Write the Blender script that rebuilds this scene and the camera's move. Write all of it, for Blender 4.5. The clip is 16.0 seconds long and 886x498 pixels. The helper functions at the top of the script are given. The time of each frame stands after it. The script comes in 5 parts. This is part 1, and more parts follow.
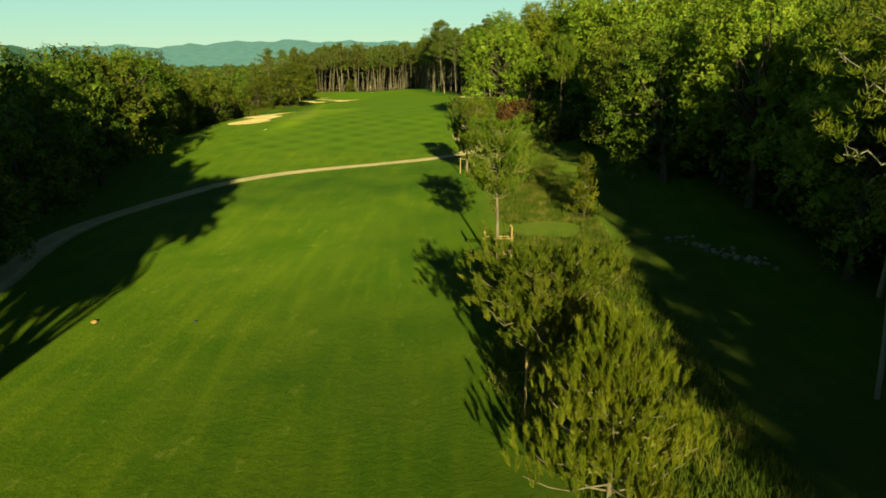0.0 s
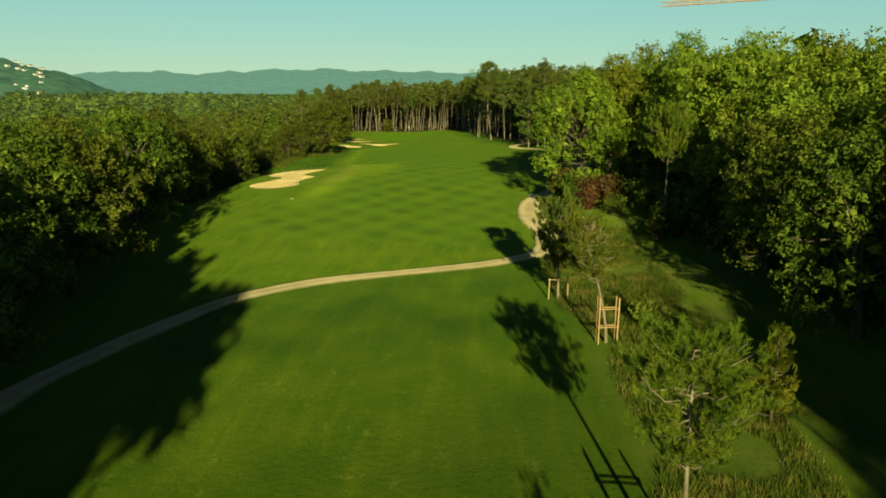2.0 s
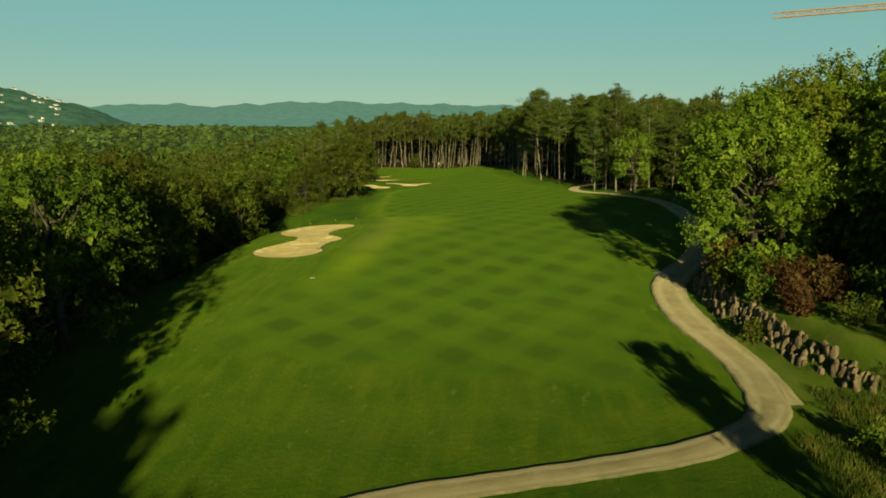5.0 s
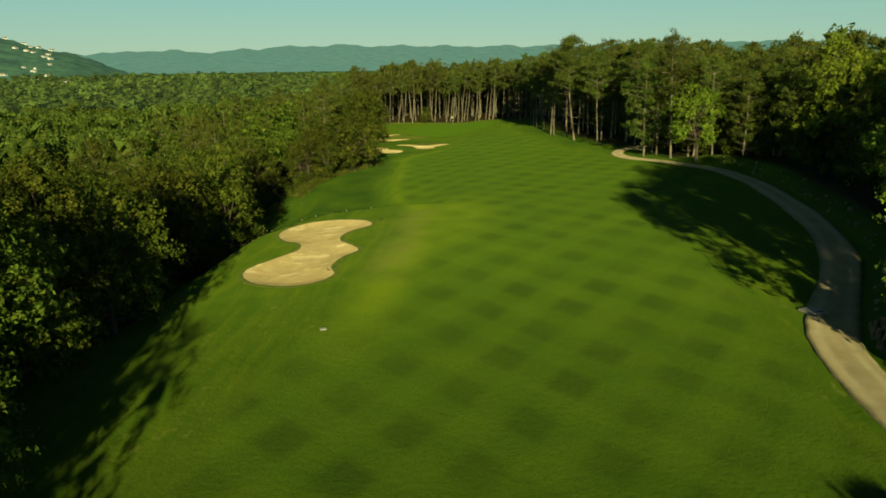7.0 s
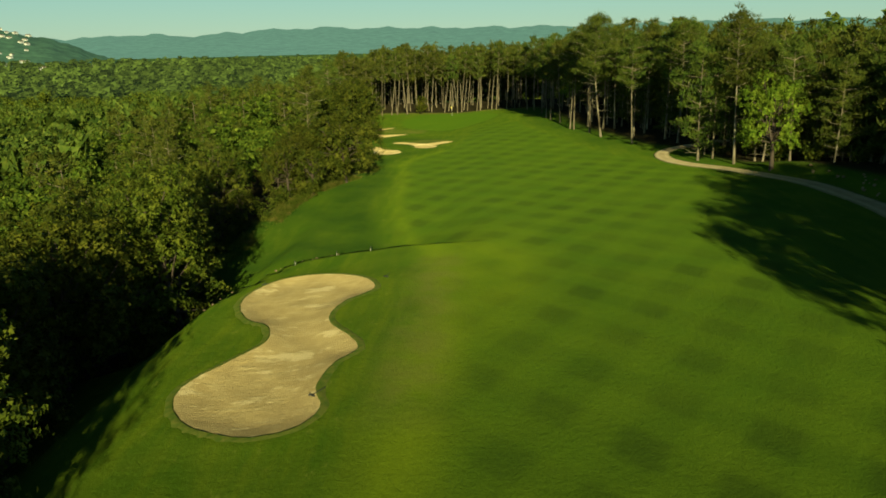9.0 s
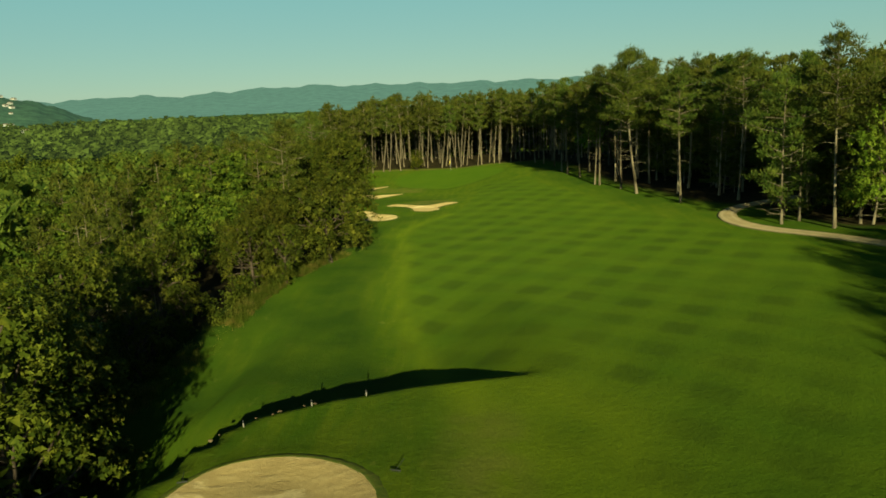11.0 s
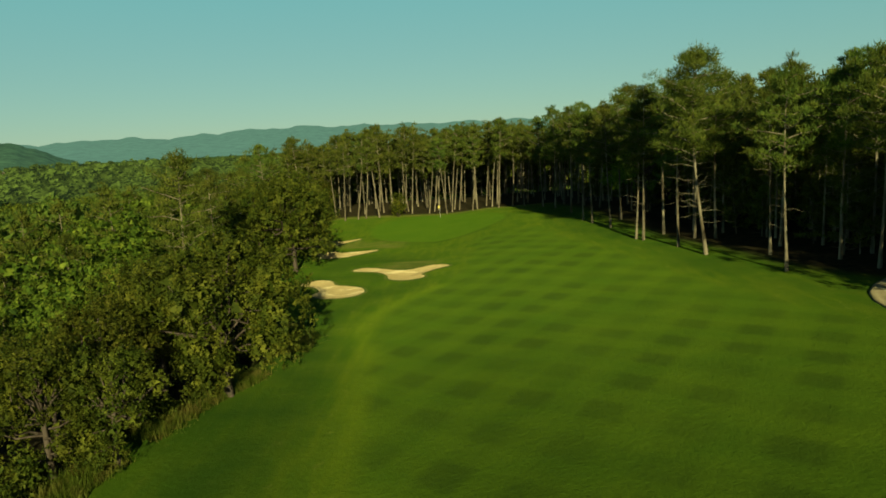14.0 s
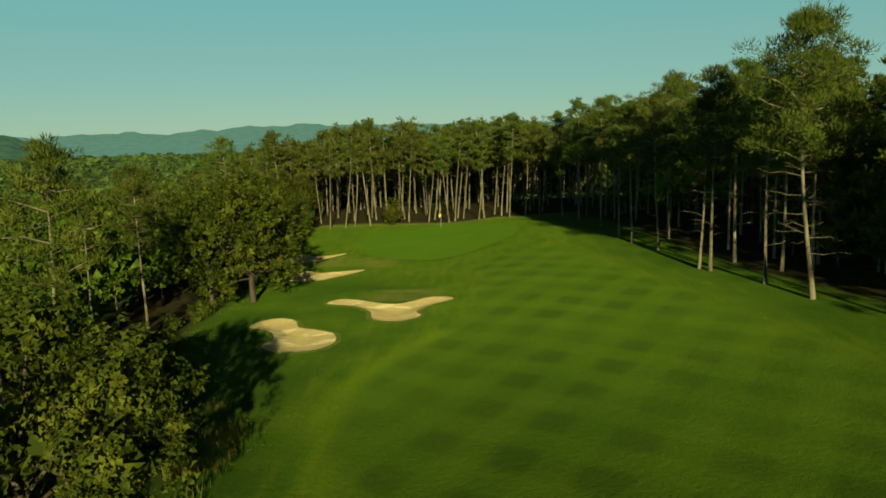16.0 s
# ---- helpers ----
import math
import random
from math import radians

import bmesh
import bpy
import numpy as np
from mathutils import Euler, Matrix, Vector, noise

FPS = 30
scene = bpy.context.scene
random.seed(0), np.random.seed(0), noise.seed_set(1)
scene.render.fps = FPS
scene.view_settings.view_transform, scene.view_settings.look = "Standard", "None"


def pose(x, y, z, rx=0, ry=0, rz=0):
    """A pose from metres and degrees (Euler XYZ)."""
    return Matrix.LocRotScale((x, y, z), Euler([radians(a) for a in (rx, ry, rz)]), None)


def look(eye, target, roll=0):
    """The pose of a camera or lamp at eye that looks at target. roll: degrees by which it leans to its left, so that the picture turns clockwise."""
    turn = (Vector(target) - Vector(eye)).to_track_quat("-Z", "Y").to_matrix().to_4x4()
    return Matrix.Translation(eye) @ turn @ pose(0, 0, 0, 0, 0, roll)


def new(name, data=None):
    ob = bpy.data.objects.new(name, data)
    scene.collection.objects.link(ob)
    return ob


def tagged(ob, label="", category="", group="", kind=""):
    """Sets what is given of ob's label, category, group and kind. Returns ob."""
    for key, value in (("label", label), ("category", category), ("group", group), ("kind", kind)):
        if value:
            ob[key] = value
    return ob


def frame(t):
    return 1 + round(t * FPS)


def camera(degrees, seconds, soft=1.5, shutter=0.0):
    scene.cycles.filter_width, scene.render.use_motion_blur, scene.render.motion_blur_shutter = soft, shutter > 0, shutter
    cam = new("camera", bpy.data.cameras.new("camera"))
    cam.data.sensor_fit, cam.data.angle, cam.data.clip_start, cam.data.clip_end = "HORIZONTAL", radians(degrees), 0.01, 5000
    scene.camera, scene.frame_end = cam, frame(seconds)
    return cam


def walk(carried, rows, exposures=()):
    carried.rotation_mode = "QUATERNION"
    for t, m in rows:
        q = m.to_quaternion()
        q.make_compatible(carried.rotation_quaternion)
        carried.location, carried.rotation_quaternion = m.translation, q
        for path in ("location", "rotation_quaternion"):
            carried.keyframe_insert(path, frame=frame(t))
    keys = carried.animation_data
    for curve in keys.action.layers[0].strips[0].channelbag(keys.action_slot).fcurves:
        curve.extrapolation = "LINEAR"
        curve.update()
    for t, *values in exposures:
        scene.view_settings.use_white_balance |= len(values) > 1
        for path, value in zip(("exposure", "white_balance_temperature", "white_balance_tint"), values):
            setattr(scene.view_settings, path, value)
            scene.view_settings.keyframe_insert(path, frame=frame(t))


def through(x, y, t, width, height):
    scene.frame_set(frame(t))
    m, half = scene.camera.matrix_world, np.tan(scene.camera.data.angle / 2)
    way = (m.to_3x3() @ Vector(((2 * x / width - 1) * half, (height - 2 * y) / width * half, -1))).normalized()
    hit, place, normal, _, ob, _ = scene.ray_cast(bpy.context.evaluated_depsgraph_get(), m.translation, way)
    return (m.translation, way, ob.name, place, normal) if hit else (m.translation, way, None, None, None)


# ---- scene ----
cam = camera(59.6, 16.0, soft=1.7)
# seconds, eye, way ahead, roll
PATH = [
    (0.0, (1.10, -0.15, 10.78), (-0.0118, 0.9680, -0.2506), -0.24),
    (0.5, (0.45, 4.48, 11.92), (-0.0224, 0.9689, -0.2464), -0.06),
    (1.0, (-0.48, 9.46, 12.87), (-0.0323, 0.9703, -0.2396), 0.15),
    (1.5, (-1.36, 14.13, 13.41), (-0.0418, 0.9724, -0.2296), 0.27),
    (2.0, (-2.45, 19.07, 13.87), (-0.0510, 0.9752, -0.2152), 0.63),
    (2.5, (-3.45, 23.68, 13.99), (-0.0575, 0.9783, -0.1990), 0.94),
    (3.0, (-4.62, 28.88, 13.71), (-0.0644, 0.9814, -0.1808), 1.08),
    (3.5, (-5.84, 33.59, 13.41), (-0.0688, 0.9832, -0.1691), 1.08),
    (4.0, (-7.22, 38.37, 13.09), (-0.0711, 0.9841, -0.1625), 0.97),
    (6.5, (-13.62, 60.64, 14.61), (-0.0687, 0.9713, -0.2276), -0.19),
    (7.0, (-14.64, 65.74, 15.24), (-0.0730, 0.9664, -0.2465), -0.44),
    (7.5, (-15.80, 71.18, 15.41), (-0.0715, 0.9633, -0.2586), -0.61),
    (8.0, (-16.95, 76.61, 15.64), (-0.0663, 0.9610, -0.2684), -0.66),
    (8.5, (-17.98, 81.83, 15.60), (-0.0618, 0.9600, -0.2732), -0.72),
    (11.0, (-22.40, 109.04, 13.80), (-0.0457, 0.9782, -0.2026), -2.15),
    (11.5, (-22.93, 114.23, 13.20), (-0.0418, 0.9808, -0.1904), -2.24),
    (12.0, (-23.03, 119.97, 12.89), (-0.0407, 0.9827, -0.1807), -2.67),
    (12.5, (-22.99, 125.26, 12.37), (-0.0402, 0.9846, -0.1701), -2.73),
    (13.0, (-23.00, 130.77, 12.17), (-0.0385, 0.9859, -0.1627), -2.76),
    (13.5, (-23.28, 135.74, 11.92), (-0.0338, 0.9870, -0.1569), -2.63),
    (14.0, (-23.32, 141.15, 11.80), (-0.0314, 0.9877, -0.1534), -2.57),
    (14.5, (-23.51, 146.26, 11.58), (-0.0289, 0.9881, -0.1513), -2.35),
    (15.0, (-23.64, 151.56, 11.34), (-0.0293, 0.9882, -0.1504), -2.09),
    (15.5, (-23.90, 156.64, 11.18), (-0.0312, 0.9877, -0.1531), -1.70),
    (16.0, (-24.24, 161.86, 10.91), (-0.0297, 0.9879, -0.1521), -1.43),
]
EXPOSURES = [(0, 0.72, 7100, -24), (1.5, 0.58, 7000, -23), (3, 0.22, 6750, -21), (4, 0.06, 6750, -22), (6.5, 0.15, 6750, -21), (8.5, 0.32, 6750, -21), (11, 0.18, 6750, -21), (13, 0.13, 6700, -22), (16, 0.05, 6700, -23.5)]
walk(cam, [(t, look(e, [a + 10 * b for a, b in zip(e, w)], r)) for t, e, w, r in PATH], EXPOSURES)

# ---- light: low evening sun behind the start of the flight, clear sky ----
SUN_EL = radians(15.1)
TO_SUN = Vector((0.135 * math.cos(SUN_EL), -0.991 * math.cos(SUN_EL), math.sin(SUN_EL)))
world = bpy.data.worlds.new("evening_sky")
scene.world = world
world.use_nodes = True
wn, wl = world.node_tree.nodes, world.node_tree.links
sky = wn.new("ShaderNodeTexSky")
sky.sky_type, sky.sun_disc = "NISHITA", False
sky.sun_elevation, sky.sun_rotation = SUN_EL, math.atan2(TO_SUN.x, TO_SUN.y)
sky.air_density, sky.dust_density, sky.ozone_density = 0.7, 0.0, 2.0
wn["Background"].inputs["Strength"].default_value = 0.045
haze = wn.new("ShaderNodeMix")
haze.data_type = "RGBA"
# haze lies thick on the horizon and thins out towards the zenith
toward = wn.new("ShaderNodeTexCoord")
upward = wn.new("ShaderNodeSeparateXYZ")
thin = wn.new("ShaderNodeMapRange")
thin.inputs["From Min"].default_value, thin.inputs["From Max"].default_value = 0.16, 0.36
thin.inputs["To Min"].default_value, thin.inputs["To Max"].default_value = 0.6, 0.0
tone = wn.new("ShaderNodeValToRGB")
tone.color_ramp.elements[0].position, tone.color_ramp.elements[0].color = 0.0, (0.56, 0.72, 0.66, 1)
tone.color_ramp.elements[1].position, tone.color_ramp.elements[1].color = 0.2, (0.37, 0.8, 0.88, 1)
bright = wn.new("ShaderNodeVectorMath")
bright.operation = "SCALE"
bright.inputs["Scale"].default_value = 15.2
wl.new(upward.outputs[2], tone.inputs["Fac"])
wl.new(tone.outputs["Color"], bright.inputs[0])
wl.new(bright.outputs[0], haze.inputs[7])
wl.new(toward.outputs["Generated"], upward.inputs[0])
wl.new(upward.outputs[2], thin.inputs["Value"])
wl.new(thin.outputs[0], haze.inputs[0])
wl.new(sky.outputs["Color"], haze.inputs[6])
wl.new(haze.outputs[2], wn["Background"].inputs["Color"])
sun = new("sun", bpy.data.lights.new("sun", "SUN"))
sun.data.energy, sun.data.angle, sun.data.color = 5.0, radians(0.6), (1.0, 0.84, 0.56)
sun.matrix_world = look(TO_SUN * 100, (0, 0, 0))


# ---- materials ----
class Mat:
    """A small builder of node materials."""

    def __init__(self, name, rough=0.8, spec=0.3):
        self.m = bpy.data.materials.new(name)
        self.m.use_nodes = True
        self.t = self.m.node_tree
        self.p = self.t.nodes["Principled BSDF"]
        self.out = self.t.nodes["Material Output"]
        self.p.inputs["Roughness"].default_value = rough
        self.p.inputs["Specular IOR Level"].default_value = spec

    def node(self, kind, **values):
        n = self.t.nodes.new(kind)
        for k, v in values.items():
            n.inputs[k.replace("_", " ")].default_value = v
        return n

    def link(self, a, b):
        self.t.links.new(a, b)

    def place(self):
        return self.t.nodes.new("ShaderNodeNewGeometry").outputs["Position"]

    def noise(self, scale, detail=4.0, rough=0.55, at=None, stretch=None):
        n = self.node("ShaderNodeTexNoise", Scale=scale, Detail=detail, Roughness=rough)
        at = at or self.place()
        if stretch:
            m = self.node("ShaderNodeMapping", Rotation=stretch[1], Scale=stretch[0])
            self.link(at, m.inputs["Vector"])
            at = m.outputs["Vector"]
        self.link(at, n.inputs["Vector"])
        return n.outputs["Fac"]

    def ramp(self, fac, lo, hi, a=(0, 0, 0), b=(1, 1, 1)):
        r = self.t.nodes.new("ShaderNodeValToRGB")
        r.color_ramp.elements[0].position, r.color_ramp.elements[1].position = lo, hi
        r.color_ramp.elements[0].color, r.color_ramp.elements[1].color = (*a, 1), (*b, 1)
        self.link(fac, r.inputs["Fac"])
        return r.outputs["Color"]

    def mix(self, fac, a, b, kind="MIX"):
        n = self.t.nodes.new("ShaderNodeMix")
        n.data_type, n.blend_type = "RGBA", kind
        for slot, v in ((0, fac), (6, a), (7, b)):
            if isinstance(v, (int, float)):
                n.inputs[slot].default_value = v
            elif isinstance(v, tuple):
                n.inputs[slot].default_value = (*v, 1)
            else:
                self.link(v, n.inputs[slot])
        return n.outputs[2]

    def math(self, op, a, b=0.0, c=0.0):
        n = self.t.nodes.new("ShaderNodeMath")
        n.operation = op
        for slot, v in enumerate((a, b, c)):
            if isinstance(v, (int, float)):
                n.inputs[slot].default_value = v
            else:
                self.link(v, n.inputs[slot])
        return n.outputs[0]

    def attr(self, name):
        n = self.t.nodes.new("ShaderNodeAttribute")
        n.attribute_name = name
        return n.outputs["Fac"]

    def colour(self, c):
        if isinstance(c, tuple):
            self.p.inputs["Base Color"].default_value = (*c, 1)
        else:
            self.link(c, self.p.inputs["Base Color"])
        return self

    def bump(self, height, strength=0.5, far=0.05):
        b = self.node("ShaderNodeBump", Strength=strength, Distance=far)
        self.link(height, b.inputs["Height"])
        self.link(b.outputs["Normal"], self.p.inputs["Normal"])
        return self


def leaf_material(name, dark, mid, bright, through=0.3):
    """Foliage: varies from plant to plant and from leaf to leaf, and lets light through."""
    m = Mat(name, 0.7, 0.1)
    info = m.t.nodes.new("ShaderNodeObjectInfo")
    isl = m.t.nodes.new("ShaderNodeNewGeometry").outputs["Random Per Island"]
    c = m.mix(isl, dark, mid)
    c = m.mix(m.ramp(m.noise(0.9, 3.0), 0.46, 0.72), c, bright)
    h = m.node("ShaderNodeHueSaturation", Saturation=1.0)
    m.link(m.math("MULTIPLY_ADD", info.outputs["Random"], 0.045, 0.468), h.inputs["Hue"])
    m.link(m.math("ADD", m.math("MULTIPLY_ADD", info.outputs["Random"], 0.4, 0.45), m.math("MULTIPLY", m.noise(0.11, 2.0), 0.7)), h.inputs["Value"])
    m.link(c, h.inputs["Color"])
    m.link(h.outputs["Color"], m.p.inputs["Base Color"])
    tr = m.node("ShaderNodeBsdfTranslucent")
    m.link(h.outputs["Color"], tr.inputs["Color"])
    mx = m.node("ShaderNodeMixShader", Fac=through)
    m.link(m.p.outputs[0], mx.inputs[1])
    m.link(tr.outputs[0], mx.inputs[2])
    m.link(mx.outputs[0], m.out.inputs["Surface"])
    return m.m


def bark_material(name, a, b, scale=3.0):
    m = Mat(name, 0.9, 0.15)
    n = m.noise(scale, 5.0, 0.65, stretch=((1.0, 1.0, 0.22), (0, 0, 0)))
    m.colour(m.mix(m.ramp(n, 0.35, 0.7), a, b)).bump(n, 0.9, 0.05)
    return m.m


OAK = leaf_material("oak_leaves", (0.031, 0.05, 0.006), (0.095, 0.132, 0.014), (0.225, 0.246, 0.03), 0.2)
OAK_DARK = leaf_material("olive_oak_leaves", (0.026, 0.04, 0.005), (0.074, 0.098, 0.011), (0.18, 0.19, 0.025), 0.18)
OAK_LIGHT = leaf_material("bright_oak_leaves", (0.075, 0.12, 0.011), (0.18, 0.25, 0.024), (0.33, 0.37, 0.046), 0.26)
PINE = leaf_material("pine_needles", (0.045, 0.07, 0.012), (0.105, 0.142, 0.021), (0.19, 0.205, 0.034), 0.2)
YOUNG_PINE = leaf_material("young_pine_needles", (0.1, 0.14, 0.012), (0.21, 0.255, 0.022), (0.34, 0.35, 0.04), 0.4)
SPARSE_PINE = leaf_material("sparse_pine_needles", (0.085, 0.122, 0.012), (0.165, 0.205, 0.02), (0.27, 0.27, 0.035), 0.4)
RUST_LEAF = leaf_material("rusty_shrub_leaves", (0.06, 0.03, 0.012), (0.13, 0.06, 0.02), (0.17, 0.115, 0.032))
WEED = leaf_material("tall_grass_blades", (0.075, 0.115, 0.013), (0.15, 0.185, 0.025), (0.3, 0.25, 0.06), 0.4)
BARK = bark_material("grey_brown_bark", (0.05, 0.035, 0.025), (0.16, 0.12, 0.09))
PINE_BARK = bark_material("pine_bark", (0.1, 0.075, 0.045), (0.36, 0.295, 0.19), 2.0)
PALE_BARK = bark_material("pale_bark", (0.16, 0.13, 0.09), (0.38, 0.33, 0.25), 2.0)

# ---- the lie of the land ----
def curve(v, xs, ys):
    """Smooth line through (xs, ys), flat beyond its ends."""
    v, xs, ys = np.clip(np.asarray(v, float), xs[0], xs[-1]), np.array(xs, float), np.array(ys, float)
    m = np.gradient(ys, xs)
    i = np.clip(np.searchsorted(xs, v, side="right") - 1, 0, len(xs) - 2)
    d = xs[i + 1] - xs[i]
    t = (v - xs[i]) / d
    return (2 * t**3 - 3 * t**2 + 1) * ys[i] + (t**3 - 2 * t**2 + t) * d * m[i] + (3 * t**2 - 2 * t**3) * ys[i + 1] + (t**3 - t**2) * d * m[i + 1]


def ease(v):
    v = np.clip(v, 0, 1)
    return v * v * (3 - 2 * v)


def wood_left(y):
    return curve(y, [-30, 0, 30, 60, 81, 104, 120, 135, 148, 165, 180, 190, 197, 205, 214, 228, 261, 285], [-21, -21, -26, -32, -34.5, -37, -40, -42, -44.5, -40.8, -38.2, -35.6, -35.6, -39, -43, -44, -46.5, -48])


def wood_right(y):
    return curve(y, [-40, 0, 20, 60, 72, 85, 100, 112, 125, 140, 160, 174, 184, 194, 201, 213, 224, 236, 244, 262, 285], [13, 15, 16.5, 18, 12, 8.5, 7.5, 10.5, 13.5, 15.5, 16, 11.5, 7, 6, 2, -0.5, -3.5, -5, -6.5, -8.5, -9])


def bank_foot(y):
    return curve(y, [80, 85, 89, 94, 99, 105, 110, 115, 122, 132, 145, 155, 165, 175], [8.5, 6.6, 5.7, 4.9, 4.3, 4.8, 6.6, 9.1, 11.7, 13.5, 14.5, 14.6, 13.8, 10.6])


def wave(x, y, s, k=0.0):
    """Gentle rolling, about -1 to 1."""
    return (np.sin(x / s + 1.3 * np.sin(y / s * 0.7 + k)) + np.sin(y / s * 1.1 + 1.7 * np.sin(x / s * 0.6 + 2 * k)) + np.sin((x + y) / s * 0.53 + k)) / 3


BUNKERS = {
    "A": [(-33.9, 130.4), (-34.4, 132.8), (-33.9, 135.2), (-32.7, 136.8), (-30.6, 137.1), (-28.4, 136.2), (-26.7, 134.4), (-26.0, 132.0), (-27.4, 130.2), (-27.9, 128.1), (-27.5, 126.2), (-26.1, 124.0), (-25.4, 122.2), (-26.3, 120.6), (-26.6, 118.2), (-26.0, 116.2), (-26.7, 114.7), (-28.4, 114.2), (-30.0, 114.7), (-31.7, 115.8), (-33.0, 117.8), (-33.1, 119.8), (-31.6, 122.4), (-30.6, 124.4), (-31.2, 126.8), (-32.7, 128.2)],
    "B": [(-40.5, 217.4), (-40.0, 219.5), (-38.7, 220.4), (-37.4, 219.4), (-36.7, 217.3), (-35.2, 216.4), (-33.8, 215.2), (-33.3, 213.0), (-33.8, 211.2), (-35.0, 210.2), (-36.8, 210.2), (-38.1, 211.7), (-37.8, 213.8), (-38.6, 216.0)],
    "C": [(-36.2, 226.0), (-35.4, 228.0), (-33.8, 227.6), (-31.6, 225.9), (-29.8, 225.6), (-27.8, 227.8), (-26.2, 227.4), (-25.4, 226.0), (-27.2, 224.4), (-28.3, 222.5), (-27.9, 220.6), (-29.6, 218.9), (-31.5, 219.8), (-32.1, 222.6), (-33.6, 224.8)],
    "D": [(-44.9, 245.0), (-43.6, 247.4), (-41.8, 247.4), (-40.6, 246.0), (-38.4, 246.8), (-35.8, 248.2), (-36.6, 245.4), (-38.2, 242.4), (-39.6, 240.2), (-42.6, 240.2), (-42.9, 242.4)],
    "E": [(-47.4, 255.0), (-47.6, 259.8), (-45.6, 261.4), (-43.0, 259.8), (-40.0, 262.2), (-41.4, 258.6), (-43.4, 255.2)],
}


def spline(points, n=8, closed=True):
    """Catmull-Rom through the points, n steps from each to the next."""
    p = np.array(points, float)
    k = len(p)
    idx = (lambda j: j % k) if closed else (lambda j: min(max(j, 0), k - 1))
    out = []
    for j in range(k if closed else k - 1):
        a, b, c, d = (p[idx(j + o)] for o in (-1, 0, 1, 2))
        for s in np.linspace(0, 1, n, endpoint=False):
            out.append(0.5 * (2 * b + (c - a) * s + (2 * a - 5 * b + 4 * c - d) * s**2 + (3 * b - a - 3 * c + d) * s**3))
    if not closed:
        out.append(p[-1])
    return np.array(out)


EDGES = {k: spline(v, 6) for k, v in BUNKERS.items()}


def inside_by(x, y, edge):
    """How far (x, y) lies inside a closed line; outside it is negative."""
    a, b = edge, np.roll(edge, -1, axis=0)
    px, py = x[..., None], y[..., None]
    ax, ay, bx, by = a[:, 0], a[:, 1], b[:, 0], b[:, 1]
    t = np.clip(((px - ax) * (bx - ax) + (py - ay) * (by - ay)) / ((bx - ax) ** 2 + (by - ay) ** 2 + 1e-9), 0, 1)
    d = np.sqrt((px - ax - t * (bx - ax)) ** 2 + (py - ay - t * (by - ay)) ** 2).min(-1)
    cross = ((ay > py) != (by > py)) & (px < (bx - ax) * (py - ay) / (by - ay + 1e-12) + ax)
    return np.where(cross.sum(-1) % 2 == 1, d, -d)


def plain(x, y):
    """Height of the land without the bunkers' bowls."""
    x, y = np.asarray(x, float), np.asarray(y, float)
    z = curve(y, [-60, 0, 40, 65, 85, 105, 122, 140, 165, 195, 222, 245, 270, 290, 330], [-1.6, -1.3, -0.95, -0.75, -0.4, 0.25, 0.7, 0.4, -0.7, -1.6, -2.1, -2.5, -2.9, -3.5, -4.2])
    slope = curve(y, [0, 50, 66, 90, 105, 130, 160, 200, 225, 262, 285, 310], [0.02, 0.03, 0.06, 0.02, 0.0, 0.02, 0.05, 0.06, 0.08, 0.14, 0.06, 0.02])
    z = z + slope * (np.clip(x, -28, 14) + 15)
    z = z - 0.1 * np.maximum(-25 - x, 0) * ease((y - 96) / 16) * (1 - ease((y - 140) / 10)) * (x > -60)
    # the terrace behind the first bunker, steep on its far side
    line = curve(x, [-48, -38, -36, -34.5, -31, -27, -20, -12], [128, 131.5, 135, 140, 142.9, 143.9, 144.7, 145])
    fall = np.clip((y - line) / 2.2, 0, 1)
    z = z - 1.6 * fall * (2 - fall) * ease((-18 - x) / 8) * (1 - 0.75 * ease((y - 150) / 25))
    z = z - 2.4 * ease((-36.2 - x + 0.03 * (y - 120)) / 4.5) * ease((y - 100) / 15) * (1 - ease((y - 150) / 20))
    # shoulder and wooded slope down to the valley
    wl = wood_left(y)
    out = np.maximum(wl + 2 - x, 0)
    z = z - 5.0 * ease(out / 28) - 0.11 * np.maximum(out - 18, 0) * (1 - 0.5 * ease((out - 60) / 120))
    ahead = np.maximum(y - 312, 0)
    z = z - 0.1 * ahead * ease(ahead / 60)
    z = np.maximum(z, -34 + 2.5 * wave(x, y, 160, 0.4))
    # banks beside the path along the right
    tall = 1.3 + 0.6 * ease((112 - y) / 10)
    z = z + tall * ease((x - bank_foot(y)) / 1.6) * ease((y - 79) / 8) * (1 - ease((y - 168) / 14))
    z = z + 0.03 * np.maximum(x - 30, 0)
    z = z + 0.12 * wave(x, y, 9) + 0.07 * wave(x, y, 4.3, 1.0)
    return z


def bowls(x, y, extra=0.0):
    drop = np.zeros_like(x, dtype=float)
    for edge in EDGES.values():
        lo, hi = edge.min(0) - 2, edge.max(0) + 2
        near = (x > lo[0]) & (x < hi[0]) & (y > lo[1]) & (y < hi[1])
        if near.any():
            d = inside_by(x[near], y[near], edge)
            drop[near] += 0.15 * ease(d / 1.8) + extra * ease((d + 0.05) / 0.45) - 0.1 * ease((d + 1.6) / 1.6) * (d < 0)
            drop[near] -= 0.1 * (d >= 0) * (1 - ease(d / 0.8))
    return drop


def height(x, y):
    x, y = np.atleast_1d(np.asarray(x, float)), np.atleast_1d(np.asarray(y, float))
    return plain(x, y) - bowls(x, y)


def ground_at(x, y):
    return float(height(x, y)[0])


